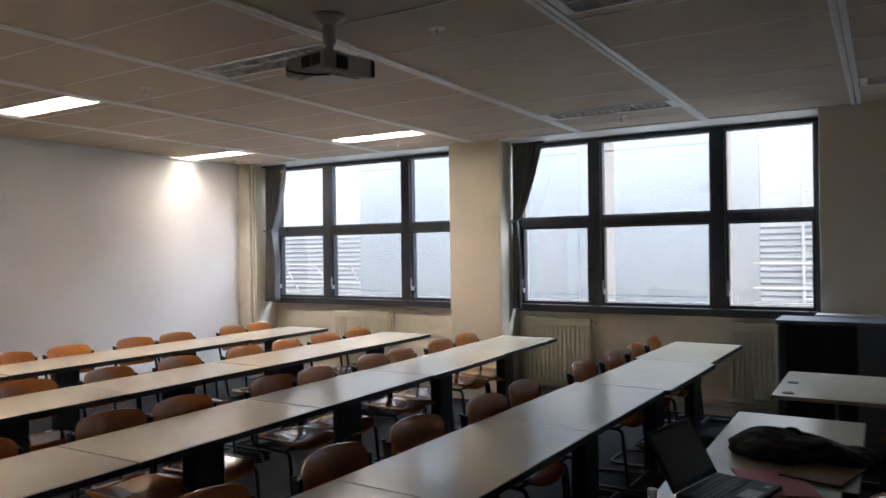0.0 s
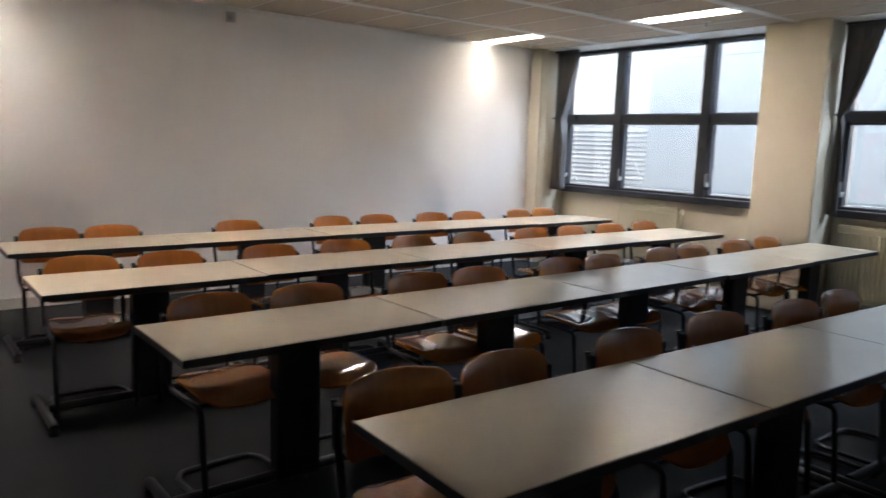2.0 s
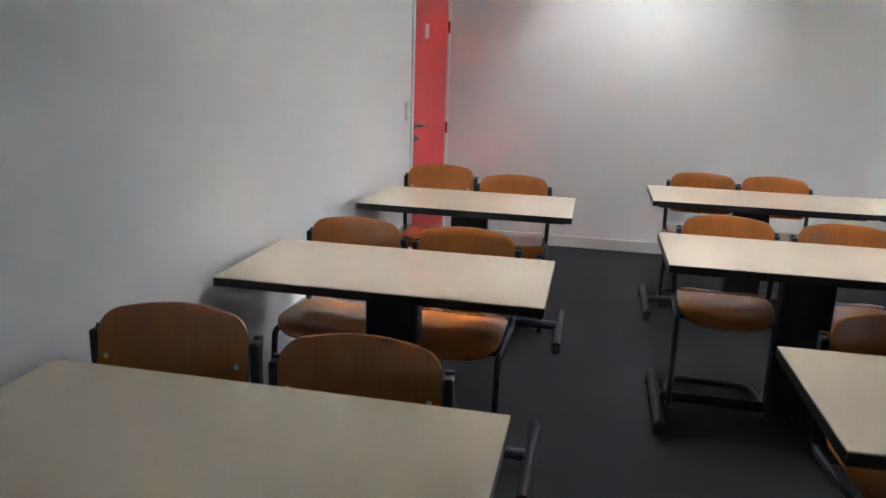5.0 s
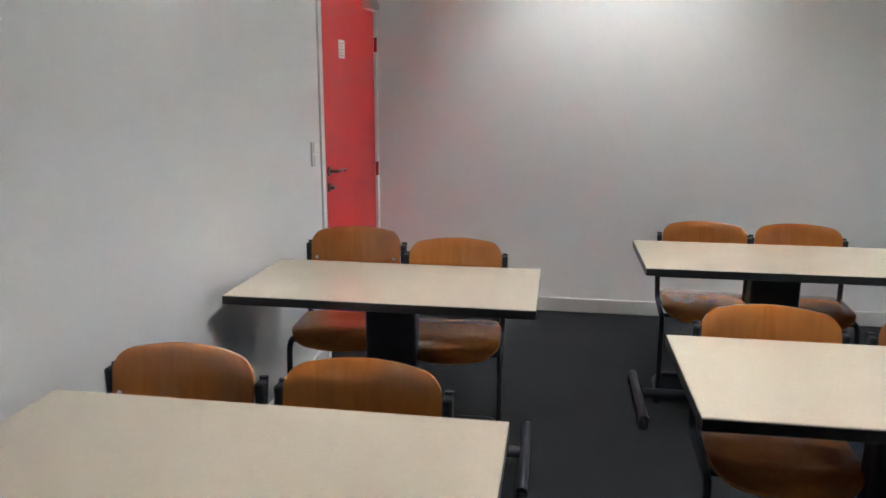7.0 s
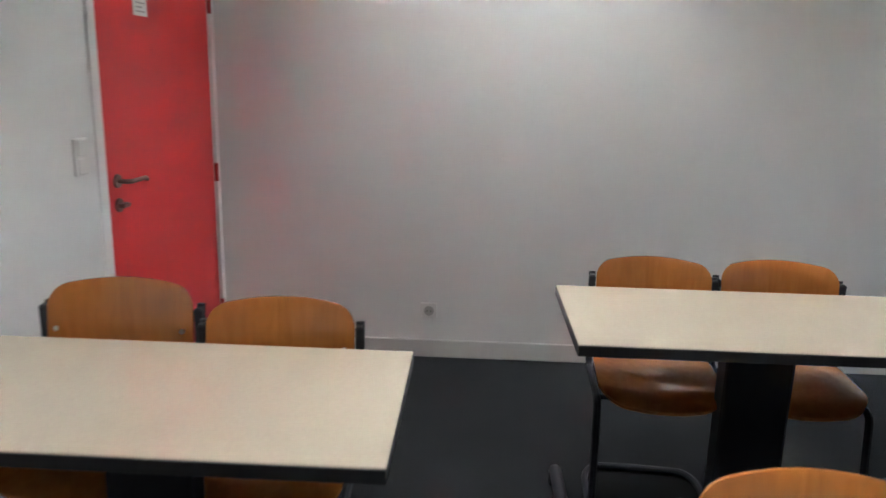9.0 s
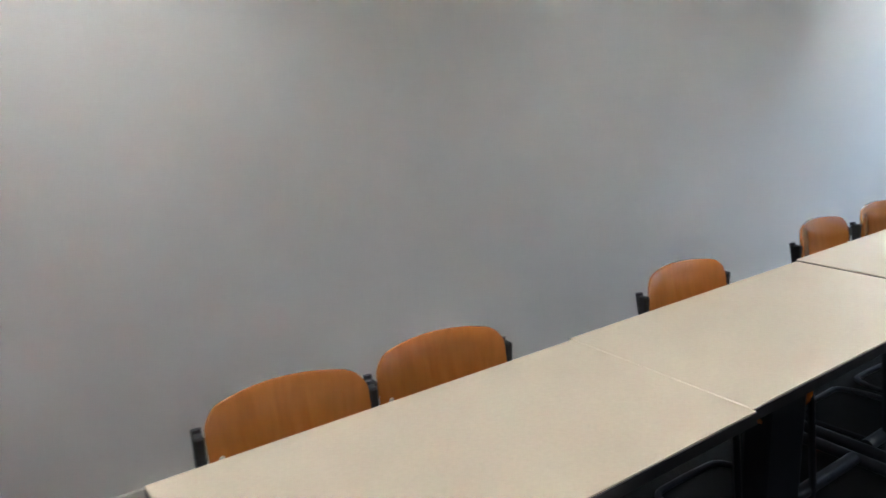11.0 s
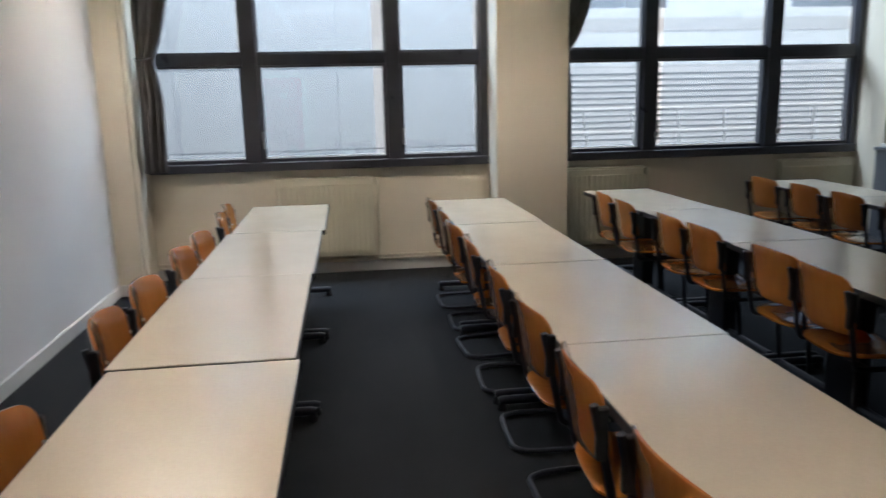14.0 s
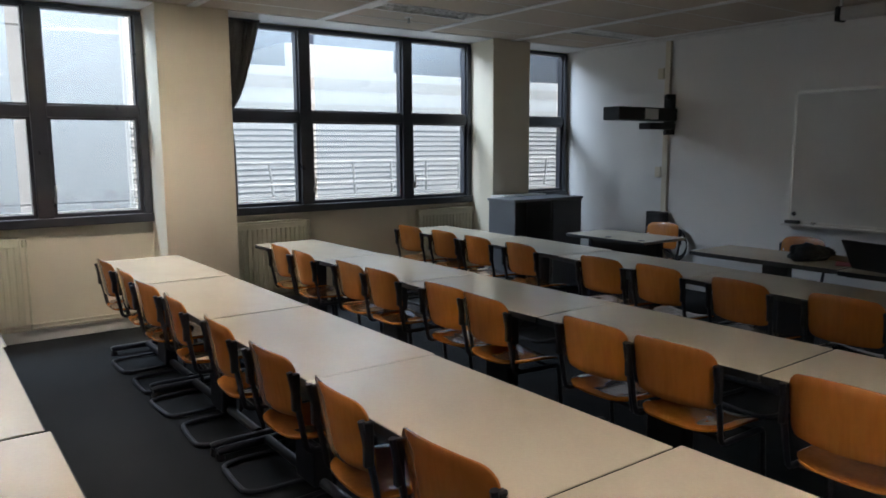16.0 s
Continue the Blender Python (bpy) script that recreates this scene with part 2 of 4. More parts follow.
# side wall with the door opening through it
DOOR_Y0, DOOR_Y1, DOOR_H = -1.10, -0.06, 2.04
SIDE = pose(0, 0, 0, 0, 0, -1.3)  # the side wall stands a little off square
bm = bm_box(XL - 0.25, XL, YF, DOOR_Y0 - 0.04, 0.0, 3.2)
bm_box(XL - 0.25, XL, DOOR_Y0 - 0.04, DOOR_Y1 + 0.04, DOOR_H + 0.04, 3.2, bm)
bm_box(XL - 0.25, XL, DOOR_Y1 + 0.04, 0.0, 0.0, 3.2, bm)
solid("wall_door", bm, WALL, "plain off-white painted side wall with a door opening", "wall", "structure").matrix_basis = SIDE
solid("corridor_wall", bm_box(XL - 1.6, XL - 1.5, -2.5, 0.6, 0.0, 3.2), WALL, "plain wall beyond the closed door", "wall", "structure")

# window wall: parapet below, lintel above, openings between the piers
BAYS = [(-3.22, -0.22), (-6.88, -3.85), (-8.46, -7.44)]
SILL, HEAD = 0.96, 2.79
bm = bm_box(XW, XW + 0.11, YF, 0.0, 0.0, SILL)
bm_box(XW, XW + 0.11, YF, 0.0, HEAD, 3.2, bm)
for y0, y1 in ((-0.22, 0.0), (-3.85, -3.22), (-7.44, -6.88), (YF, -8.46)):
    bm_box(XW, XW + 0.11, y0, y1, SILL, HEAD, bm)
solid("wall_window", bm, CREAM, "cream painted wall below and between the windows", "wall", "structure")
solid("pier", bm_box(7.92, XW, -0.20, 0.0, 0.0, H), CREAM, "cream painted corner pier with pipe beside it", "pier", "structure")
solid("column", bm_round(7.98, XW, -3.85, -3.22, 0.0, H, 0.008), CREAM, "square cream painted column between windows", "column", "structure")
solid("column", bm_round(7.98, XW, -7.44, -6.88, 0.0, H, 0.008), CREAM, "square cream column in shade beside the cupboard", "column", "structure")

# skirting
for nm, b in (("baseboard", (XL, 7.92, -0.014, 0.0, 0.0, 0.095)), ("baseboard", (XL, XL + 0.014, YF, DOOR_Y0 - 0.07, 0.0, 0.095)),
              ("baseboard", (XL, XW, YF, YF + 0.014, 0.0, 0.095)), ("baseboard", (XW - 0.014, XW, -3.22, -0.2, 0.0, 0.095)),
              ("baseboard", (XW - 0.014, XW, -6.88, -3.85, 0.0, 0.095)), ("baseboard", (7.906, 7.92, -0.2, -0.014, 0.0, 0.095))):
    sk = solid(nm, bm_round(*b, 0.003, 1), SKIRT, "low off-white painted skirting board along the wall", "skirting", "structure")
    if b[1] < 0.1:
        sk.matrix_basis = SIDE

# ---- ceiling: slab, tiles in one mesh, rails and lamps ----
# unseen slab, added so that no sky light leaks in above the tiles
solid("light_seal_slab", bm_box(XL - 0.6, XW + 0.11, YF - 0.3, 0.3, 3.2, 3.35), CONC, "unseen slab above the ceiling that keeps sky light out", "ceiling", "structure")
RAILS = [-1.10 - 1.213 * k for k in range(7)]
LAMPS = [(7.06, 0, True), (7.06, 2, True), (7.06, 4, False), (4.30, 1, True), (4.30, 3, False), (4.30, 5, False), (1.54, 0, True), (1.54, 2, True), (1.54, 4, False), (7.06, 6, False)]
bounds = [0.0] + RAILS + [YF]
bm = bmesh.new()
for j in range(len(bounds) - 1):
    ya, yb = bounds[j] - 0.03, bounds[j + 1] + 0.03
    if j == len(bounds) - 2:
        yb = YF
    slots = [lx for lx, lj, on in LAMPS if lj == j]
    x = XL
    edges = [XL - 0.275] + [0.33 + 0.605 * i for i in range(14) if XL < 0.33 + 0.605 * i < 7.97] + [7.97]
    for xa, xb in zip(edges, edges[1:]):
        cuts = [(xa + 0.003, xb - 0.003)]
        for lx in slots:
            nxt = []
            for a, b in cuts:
                if b <= lx - 0.16 or a >= lx + 0.16:
                    nxt.append((a, b))
                else:
                    if a < lx - 0.16:
                        nxt.append((a, lx - 0.16))
                    if b > lx + 0.16:
                        nxt.append((lx + 0.16, b))
            cuts = nxt
        for a, b in cuts:
            bm_box(a, b, yb, ya, H, H + 0.02, bm)
bmt = bm_box(XL - 0.2, 7.97, YF, 0.0, H + 0.14, H + 0.16)
solid("ceiling", bm, TILE, "suspended ceiling of beige-grey mineral tiles", "ceiling", "structure")
solid("ceiling_void", bmt, TILE, "dark void lining above the tiles", "ceiling", "structure")
for y in RAILS:
    rail = thing("ceiling_rail", "white double ceiling rail between rows of tiles", "ceiling rail", "ceiling rails", "structure")
    for dy in (-0.021, 0.021):
        part("rail_bar", bm_round(XL - 0.2, 7.97, y + dy - 0.017, y + dy + 0.017, H - 0.012, H + 0.012, 0.003, 1), RAIL, rail)
    part("rail_groove", bm_box(XL - 0.2, 7.97, y - 0.03, y + 0.03, H + 0.008, H + 0.03), GREYP, rail)
bm = bmesh.new()
for j in range(len(bounds) - 1):
    for i in range(13):
        x = 0.33 + 0.605 * i
        if not any(lj == j and abs(lx - x) < 0.17 for lx, lj, on in LAMPS):
            bm_box(x - 0.006, x + 0.006, max(YF, bounds[j + 1] + 0.04), bounds[j] - 0.04, H - 0.003, H + 0.001, bm)
solid("ceiling_grid", bm, RAIL, "thin white metal bars between the ceiling tiles", "ceiling grid", "structure")
bm = bm_box(7.97, XW, -3.21, -0.21, H - 0.01, H + 0.02)
bm_box(7.97, XW, -6.87, -3.86, H - 0.01, H + 0.02, bm)
bm_box(7.97, XW, YF, -7.45, H - 0.01, H + 0.02, bm)
solid("ceiling_edge", bm, RAIL, "smooth white ceiling strip above the windows", "ceiling", "structure")
solid("trim", bm_round(XL, 8.4, YF, YF + 0.03, H - 0.035, H - 0.005, 0.004, 1), RAIL, "white edge trim where front wall meets ceiling", "trim", "structure")
solid("trim", bm_round(XL, 7.92, -0.025, 0.0, H - 0.03, H - 0.005, 0.004, 1), RAIL, "white edge trim where back wall meets ceiling", "trim", "structure")


def ceiling_lamp(x, y0, y1, on):
    word = "lit recessed fluorescent ceiling lamp with louvre" if on else "switched-off recessed fluorescent ceiling lamp with louvre"
    lamp = thing("ceiling_lamp", word, "ceiling lamp", "ceiling lamps", at=pose(x, (y0 + y1) / 2, H))
    L, w = (y1 - y0) / 2, 0.155
    bm = bm_box(-w, w, -L, -L + 0.05, -0.006, 0.012)
    bm_box(-w, w, L - 0.05, L, -0.006, 0.012, bm)
    bm_box(-w, -w + 0.025, -L + 0.05, L - 0.05, -0.006, 0.012, bm)
    bm_box(w - 0.025, w, -L + 0.05, L - 0.05, -0.006, 0.012, bm)
    part("frame", bm, RAIL, lamp)
    bm = bm_box(-w, w, -L, L, 0.10, 0.105)
    bm_box(-w, -w + 0.006, -L, L, 0.012, 0.10, bm)
    bm_box(w - 0.006, w, -L, L, 0.012, 0.10, bm)
    part("housing", bm, REFL, lamp)
    for sx in (-0.066, 0.066):
        part("tube", bm_tube([(sx, -L + 0.06, 0.07), (sx, L - 0.06, 0.07)], 0.013, 10), TUBE_ON if on else WHITEP, lamp, "glowing warm tube" if on else "", True)
    part("louvre_spine", bm_box(-0.006, 0.006, -L + 0.05, L - 0.05, 0.002, 0.045), REFL, lamp)
    n = 14
    for k in range(1, n):
        y = -L + 0.05 + (2 * L - 0.1) * k / n
        part("louvre_blade", bm_box(-w + 0.025, w - 0.025, y - 0.0015, y + 0.0015, 0.002, 0.045), REFL, lamp)
    return lamp


for lx, j, on in LAMPS:
    ya, yb = bounds[j] - 0.045, bounds[j + 1] + 0.045
    if j == 7:
        continue
    if j == 0:
        ya = -0.07
    ceiling_lamp(lx, yb, ya, on)


def sprinkler(x, y):
    s = thing("sprinkler", "small metal sprinkler head on the ceiling", "sprinkler", "sprinklers", at=pose(x, y, H))
    part("plate", bm_lathe([(0.04, 0.0), (0.04, -0.004), (0.018, -0.012)], 16), CHROME, s, smooth=True)
    part("head", bm_lathe([(0.012, -0.01), (0.009, -0.045), (0.016, -0.05), (0.016, -0.054), (0.006, -0.058)], 12), CHROME, s, smooth=True)


for p in ((4.28, -5.34), (4.32, -2.91), (7.40, -5.36), (7.45, -2.90), (7.45, -0.46), (1.6, -5.3)):
    sprinkler(*p)


def projector(x, y):
    p = thing("ceiling_projector", "grey video projector hung from a ceiling mount", "projector", at=pose(x, y, H, 0, 0, -12))
    part("mount_plate", bm_lathe([(0.085, 0), (0.085, -0.012), (0.05, -0.03), (0.038, -0.05)], 20), PROJ, p, smooth=True)
    part("mount_pole", bm_lathe([(0.034, -0.05), (0.034, -0.13), (0.022, -0.15), (0.016, -0.19)], 16), PROJ, p, smooth=True)
    body = part("body", bm_round(-0.165, 0.165, -0.155, 0.155, -0.315, -0.215, 0.022, 3), PROJ, p, smooth=True)
    part("lens_window", bm_round(-0.085, -0.015, -0.161, -0.153, -0.30, -0.235, 0.003, 1), BLACKP, body)
    part("lens", bm_tube([(-0.05, -0.168, -0.267), (-0.05, -0.15, -0.267)], 0.028, 16), BLACKP, body, smooth=True)
    for k in range(2):
        part("vent", bm_round(-0.170, -0.162, -0.135 + k * 0.075, -0.07 + k * 0.075, -0.29, -0.235, 0.002, 1), RECESS_SHADE, body)
    part("end_cap", bm_round(0.125, 0.169, -0.159, 0.159, -0.312, -0.218, 0.02, 2), BLACKP, body, "dark rounded end")
    part("connector_bay", bm_round(-0.12, 0.08, 0.150, 0.158, -0.30, -0.235, 0.003, 1), RECESS_SHADE, body)
    part("under_plate", bm_round(-0.11, 0.10, -0.11, 0.11, -0.322, -0.314, 0.004, 1), PROJ, body)
    part("cable", bm_tube(soften([(0.02, 0.03, -0.06), (0.05, 0.08, -0.13), (0.06, 0.13, -0.2), (0.05, 0.165, -0.26)], 0.05), 0.007), BLACKP, p, smooth=True)
    part("cable", bm_tube(soften([(-0.17, 0.12, -0.26), (-0.22, 0.06, -0.30), (-0.17, -0.05, -0.33), (-0.08, -0.10, -0.322)], 0.05), 0.005), BLACKP, p, smooth=True)


projector(3.82, -4.99)

# wall sensor high on the back wall
s = thing("wall_sensor", "small grey motion sensor high on the back wall", "sensor", at=pose(3.8, 0, 2.71))
part("base", bm_round(-0.045, 0.045, -0.03, 0.0, -0.05, 0.05, 0.008), GREYP, s)
part("eye", bm_lathe([(0.034, 0.02), (0.04, 0.0), (0.03, -0.03)], 14, (0.0, -0.045, -0.01)), GREYP, s, smooth=True)


# ---- windows ----
def window(n, y0, y1, mulls, panes, with_handles=True):
    """y0..y1 opening; mulls: (from, to) of the uprights; panes: spans left between them."""
    w = thing("window_%d" % n, "dark-framed window with narrow and wide panes and pale sunscreens", "window", "windows", "structure")
    xf, xb = XW - 0.035, XW + 0.07
    part("window_sill", bm_round(XW - 0.075, xb, y0, y1, SILL + 0.001, SILL + 0.075, 0.006), FRAMEB, w)
    part("head_frame", bm_round(xf, xb, y0, y1, 2.755, HEAD - 0.001, 0.004), FRAMEB, w)
    for a, b in mulls:
        part("upright", bm_round(xf - 0.012, xb, a, b, SILL + 0.076, 2.754, 0.005), FRAMEB, w)
    for a, b in panes:
        part("transom", bm_round(xf, xb, a + 0.001, b - 0.001, 1.872, 1.97, 0.005), FRAMEB, w)
        for z0, z1, low in ((1.037, 1.871, True), (1.971, 2.754, False)):
            fw = 0.030 if low else 0.016
            sash = part("sash", bm_box(xf + 0.02, xb - 0.01, a + 0.001, a + fw, z0, z1), FRAMEB, w)
            part("sash_stile", bm_box(xf + 0.02, xb - 0.01, b - fw, b - 0.001, z0, z1), FRAMEB, w)
            part("sash_rail", bm_box(xf + 0.02, xb - 0.01, a + fw, b - fw, z0, z0 + fw), FRAMEB, w)
            part("sash_rail", bm_box(xf + 0.02, xb - 0.01, a + fw, b - fw, z1 - fw * 0.6, z1), FRAMEB, w)
            g = part("pane", bm_box(XW + 0.03, XW + 0.036, a + fw, b - fw, z0 + fw, z1 - fw * 0.6), GLASS, w)
            g.visible_shadow = False
            if low and with_handles:
                hd = part("handle", bm_round(xf - 0.022, xf + 0.02, b - 0.032, b - 0.012, z0 + 0.12, z0 + 0.17, 0.004), GREYP, w)
                part("lever", bm_round(xf - 0.034, xf - 0.02, b - 0.03, b - 0.014, z0 + 0.15, z0 + 0.27, 0.004), GREYP, hd)
    for a, b in panes:
        for z0, z1 in ((1.075, 1.866), (1.985, 2.752)):
            gap = 0.10 if (b - a) > 1.0 else 0.03
            bl = thing("sunscreen", "pale translucent sunscreen hanging outside the window pane", "sunscreen", "sunscreens")
            part("fabric", bm_box(XW + 0.085, XW + 0.087, a + 0.01 + (gap if n == 1 else 0), b - 0.01 - (gap if n == 2 else 0), z0, z1), SCREEN, bl)
            part("bottom_bar", bm_tube([(XW + 0.086, a + 0.012, z0), (XW + 0.086, b - 0.012, z0)], 0.006), WHITEP, bl)


window(1, -3.22, -0.22, [(-0.27, -0.22), (-1.19, -1.065), (-2.425, -2.305), (-3.22, -3.15)], [(-1.065, -0.27), (-2.305, -1.19), (-3.15, -2.425)])
window(2, -6.88, -3.85, [(-3.90, -3.85), (-4.815, -4.69), (-6.045, -5.92), (-6.88, -6.82)], [(-4.69, -3.90), (-5.92, -4.815), (-6.82, -6.045)])
window(3, -8.46, -7.44, [(-7.48, -7.44), (-8.46, -8.41)], [(-8.41, -7.48)], False)


def curtain(y_wall, sgn, tie_z, top_w, tie_w, low_w, name_label, x=8.25, gap=0.0, deep=1.0):
    """A drawn-aside curtain: pleated, pinched at the tie and hanging below it."""
    c = thing("curtain", name_label, "curtain", "curtains")
    bm = bmesh.new()
    nu, nv = 60, 30
    z0, z1 = 0.99, 2.775
    grid = []
    for j in range(nv + 1):
        z = z0 + (z1 - z0) * j / nv
        if z >= tie_z:
            t = ((z - tie_z) / (z1 - tie_z)) ** 0.62
            wid, dep = tie_w + (top_w - tie_w) * t, 0.045 * deep
        else:
            t = min(1, (tie_z - z) / 0.35) ** 0.7
            wid, dep = tie_w + (low_w - tie_w) * t, 0.05 * deep
        row = []
        for i in range(nu + 1):
            u = i / nu
            y = y_wall - sgn * (wid * u + gap * min(1, max(0, (z - 1.0) / (tie_z - 1.0))))
            ph = u * 2 * math.pi * 7 + 0.5 * math.sin(z * 3 + u * 5)
            row.append(bm.verts.new((x + dep * (0.5 + 0.5 * math.sin(ph)) * (0.6 + 0.4 * math.sin(u * 9 + 1.3)) - 0.02, y + 0.008 * math.sin(ph * 0.5 + z * 2), z)))
        grid.append(row)
    for a, b in zip(grid, grid[1:]):
        for i in range(nu):
            bm.faces.new((a[i], a[i + 1], b[i + 1], b[i]))
    ob = part("cloth", bm, CURT, c, smooth=True)
    md = ob.modifiers.new("thick", "SOLIDIFY")
    md.thickness = 0.004
    part("tie_band", bm_tube([(x - 0.035, y_wall - sgn * gap * 0.9, tie_z), (x - 0.045, y_wall - sgn * (gap + tie_w * 0.5), tie_z - 0.015), (x - 0.03, y_wall - sgn * (gap + tie_w + 0.01), tie_z)], 0.02, 8, flat=0.5), CURT, c)
    part("rail", bm_round(x - 0.02, x + 0.02, min(y_wall, y_wall - sgn * (top_w + gap)), max(y_wall, y_wall - sgn * (top_w + gap)), z1 - 0.005, z1 + 0.018, 0.003, 1), FRAMEB, c)


curtain(-0.225, 1, 1.93, 0.36, 0.11, 0.19, "dark grey curtain tied aside at the corner window", 8.15, 0.04, 3.4)
curtain(-3.862, 1, 1.95, 0.38, 0.06, 0.09, "dark grey curtain tied aside beside the column")


# ---- radiators and pipes ----
def radiator(y0, y1, ztop=0.92, zbot=0.17):
    r = thing("radiator", "cream enamelled ribbed panel radiator below the window", "radiator", "radiators", at=pose(XW, (y0 + y1) / 2, 0))
    L = (y1 - y0) / 2
    part("panel", bm_round(-0.10, -0.085, -L, L, zbot, ztop, 0.004), RADP, r)
    part("back_panel", bm_round(-0.045, -0.035, -L, L, zbot, ztop, 0.004), RADP, r)
    n = int(round(2 * L / 0.048))
    for k in range(n):
        y = -L + (k + 0.5) * 2 * L / n
        part("rib", bm_round(-0.113, -0.099, y - 0.017, y + 0.017, zbot + 0.04, ztop - 0.05, 0.005), RADP, r)
    part("top_grille", bm_round(-0.105, -0.033, -L, L, ztop + 0.001, ztop + 0.02, 0.004), RADP, r)
    part("side_panel", bm_round(-0.103, -0.035, -L - 0.008, -L - 0.001, zbot, ztop + 0.018, 0.002, 1), RADP, r)
    part("valve", bm_lathe([(0.018, -0.03), (0.022, 0.0), (0.018, 0.035)], 12, (-0.07, -L - 0.04, ztop - 0.03)), RADP, r, smooth=True)
    part("supply_pipe", bm_tube(soften([(-0.07, -L - 0.005, ztop - 0.03), (-0.07, -L - 0.05, ztop - 0.03), (-0.07, -L - 0.05, 0.12)], 0.02), 0.009), RADP, r, smooth=True)
    for sy in (-L * 0.7, L * 0.7):
        part("bracket", bm_box(-0.034, -0.001, sy - 0.015, sy + 0.015, 0.3, 0.8), RADP, r)


radiator(-2.14, -1.29, 0.87)
radiator(-4.70, -3.96, 0.875)
radiator(-6.84, -6.08, 0.89)
pp = thing("heating_pipe", "thin cream heating pipes along the skirting", "pipe", kind="structure")
for z in (0.115, 0.15):
    part("pipe_run", bm_tube([(XW - 0.03, -0.21, z), (XW - 0.03, -3.21, z)], 0.010), CREAM, pp, smooth=True)
    part("pipe_run", bm_tube([(XW - 0.03, -3.86, z), (XW - 0.03, -6.87, z)], 0.010), CREAM, pp, smooth=True)
rp = thing("riser_pipe", "cream vertical heating pipe beside the corner pier", "pipe", kind="structure")
part("pipe", bm_tube([(7.955, -0.225, 0.0), (7.955, -0.225, H)], 0.015), CREAM, rp, smooth=True)
part("pipe", bm_tube([(8.01, -0.22, 0.0), (8.01, -0.22, H)], 0.011), CREAM, rp, smooth=True)
for z in (0.4, 1.55):
    part("clip", bm_lathe([(0.021, -0.012), (0.021, 0.012)], 12, (7.955, -0.225, z)), CREAM, rp)

# ---- door ----
d = thing("door_1", "closed bright red painted door in the side wall", "door", kind="structure", at=SIDE)
part("leaf", bm_round(XL - 0.05, XL - 0.004, DOOR_Y0, DOOR_Y1, 0.008, DOOR_H, 0.003, 1), RED, d)
for b in ((DOOR_Y0 - 0.055, DOOR_Y0 - 0.004, 0.0, DOOR_H + 0.055), (DOOR_Y1 + 0.004, DOOR_Y1 + 0.045, 0.0, DOOR_H + 0.055)):
    part("door_frame", bm_round(XL - 0.2, XL + 0.012, b[0], b[1], b[2], b[3], 0.003, 1), WALL, d, "off-white painted frame")
part("door_frame", bm_round(XL - 0.2, XL + 0.012, DOOR_Y0 - 0.004, DOOR_Y1 + 0.004, DOOR_H + 0.004, DOOR_H + 0.055, 0.003, 1), WALL, d, "off-white painted frame")
for z in (0.25, 0.955, 1.755):
    part("hinge", bm_tube([(XL + 0.008, DOOR_Y1 + 0.0, z - 0.045), (XL + 0.008, DOOR_Y1 + 0.0, z + 0.045)], 0.011), REDDK, d, "dark red hinge")
hd = part("handle", bm_lathe([(0.026, -0.004), (0.026, 0.004)], 16), IRON, d, "dull metal lever handle", True)
hd.matrix_basis = pose(XL + 0.0, DOOR_Y0 + 0.085, 1.04, 0, 90, 0)
part("lever", bm_tube(soften([(0, 0, 0.0), (0, 0, 0.05), (0, 0.12, 0.05), (0.008, 0.135, 0.046)], 0.015), 0.009), IRON, hd, smooth=True)
lk = part("lock_rose", bm_lathe([(0.026, -0.004), (0.026, 0.004)], 16), IRON, d, smooth=True)
lk.matrix_basis = pose(XL + 0.0, DOOR_Y0 + 0.085, 0.95, 0, 90, 0)
part("thumb_turn", bm_round(-0.008, 0.008, -0.02, 0.03, 0.004, 0.03, 0.003, 1), IRON, lk)
sg = part("sign", bm_round(XL - 0.003, XL + 0.001, -0.80, -0.69, 1.645, 1.745, 0.001, 1), WHITEP, d, "white paper notice")
for k in range(5):
    part("text_bar", bm_box(XL + 0.0012, XL + 0.002, -0.785, -0.71 - 0.02 * (k % 2), 1.722 - k * 0.016, 1.728 - k * 0.016), GREYP, sg)
cl = part("door_closer", bm_round(XL - 0.003, XL + 0.05, -0.32, -0.10, 1.955, 2.01, 0.006), CHROME, d, "metal door closer")
part("closer_arm", bm_tube([(XL + 0.03, -0.20, 2.018), (XL + 0.20, -0.06, 2.06), (XL + 0.02, -0.03, 2.08)], 0.008), CHROME, cl)
sw = thing("light_switch", "white double light switch beside the door", "switch", at=SIDE @ pose(XL, -1.255, 1.155))
part("plate", bm_round(0, 0.011, -0.041, 0.041, -0.062, 0.062, 0.004), WHITEP, sw)
for z in (-0.031, 0.031):
    part("rocker", bm_round(0.0112, 0.017, -0.03, 0.03, z - 0.027, z + 0.027, 0.003, 1), WHITEP, sw)
so = thing("wall_socket", "white wall socket low on the back wall", "socket", at=pose(1.08, 0, 0.255))
part("plate", bm_round(-0.042, 0.042, -0.012, 0, -0.042, 0.042, 0.004), WHITEP, so)
part("dish", bm_tube([(0, -0.0125, 0), (0, -0.0150, 0)], 0.026, 18), GREYP, so)
for sx in (-0.0095, 0.0095):
    part("pin_hole", bm_tube([(sx, -0.0152, 0), (sx, -0.0162, 0)], 0.0035, 8), BLACKP, so)


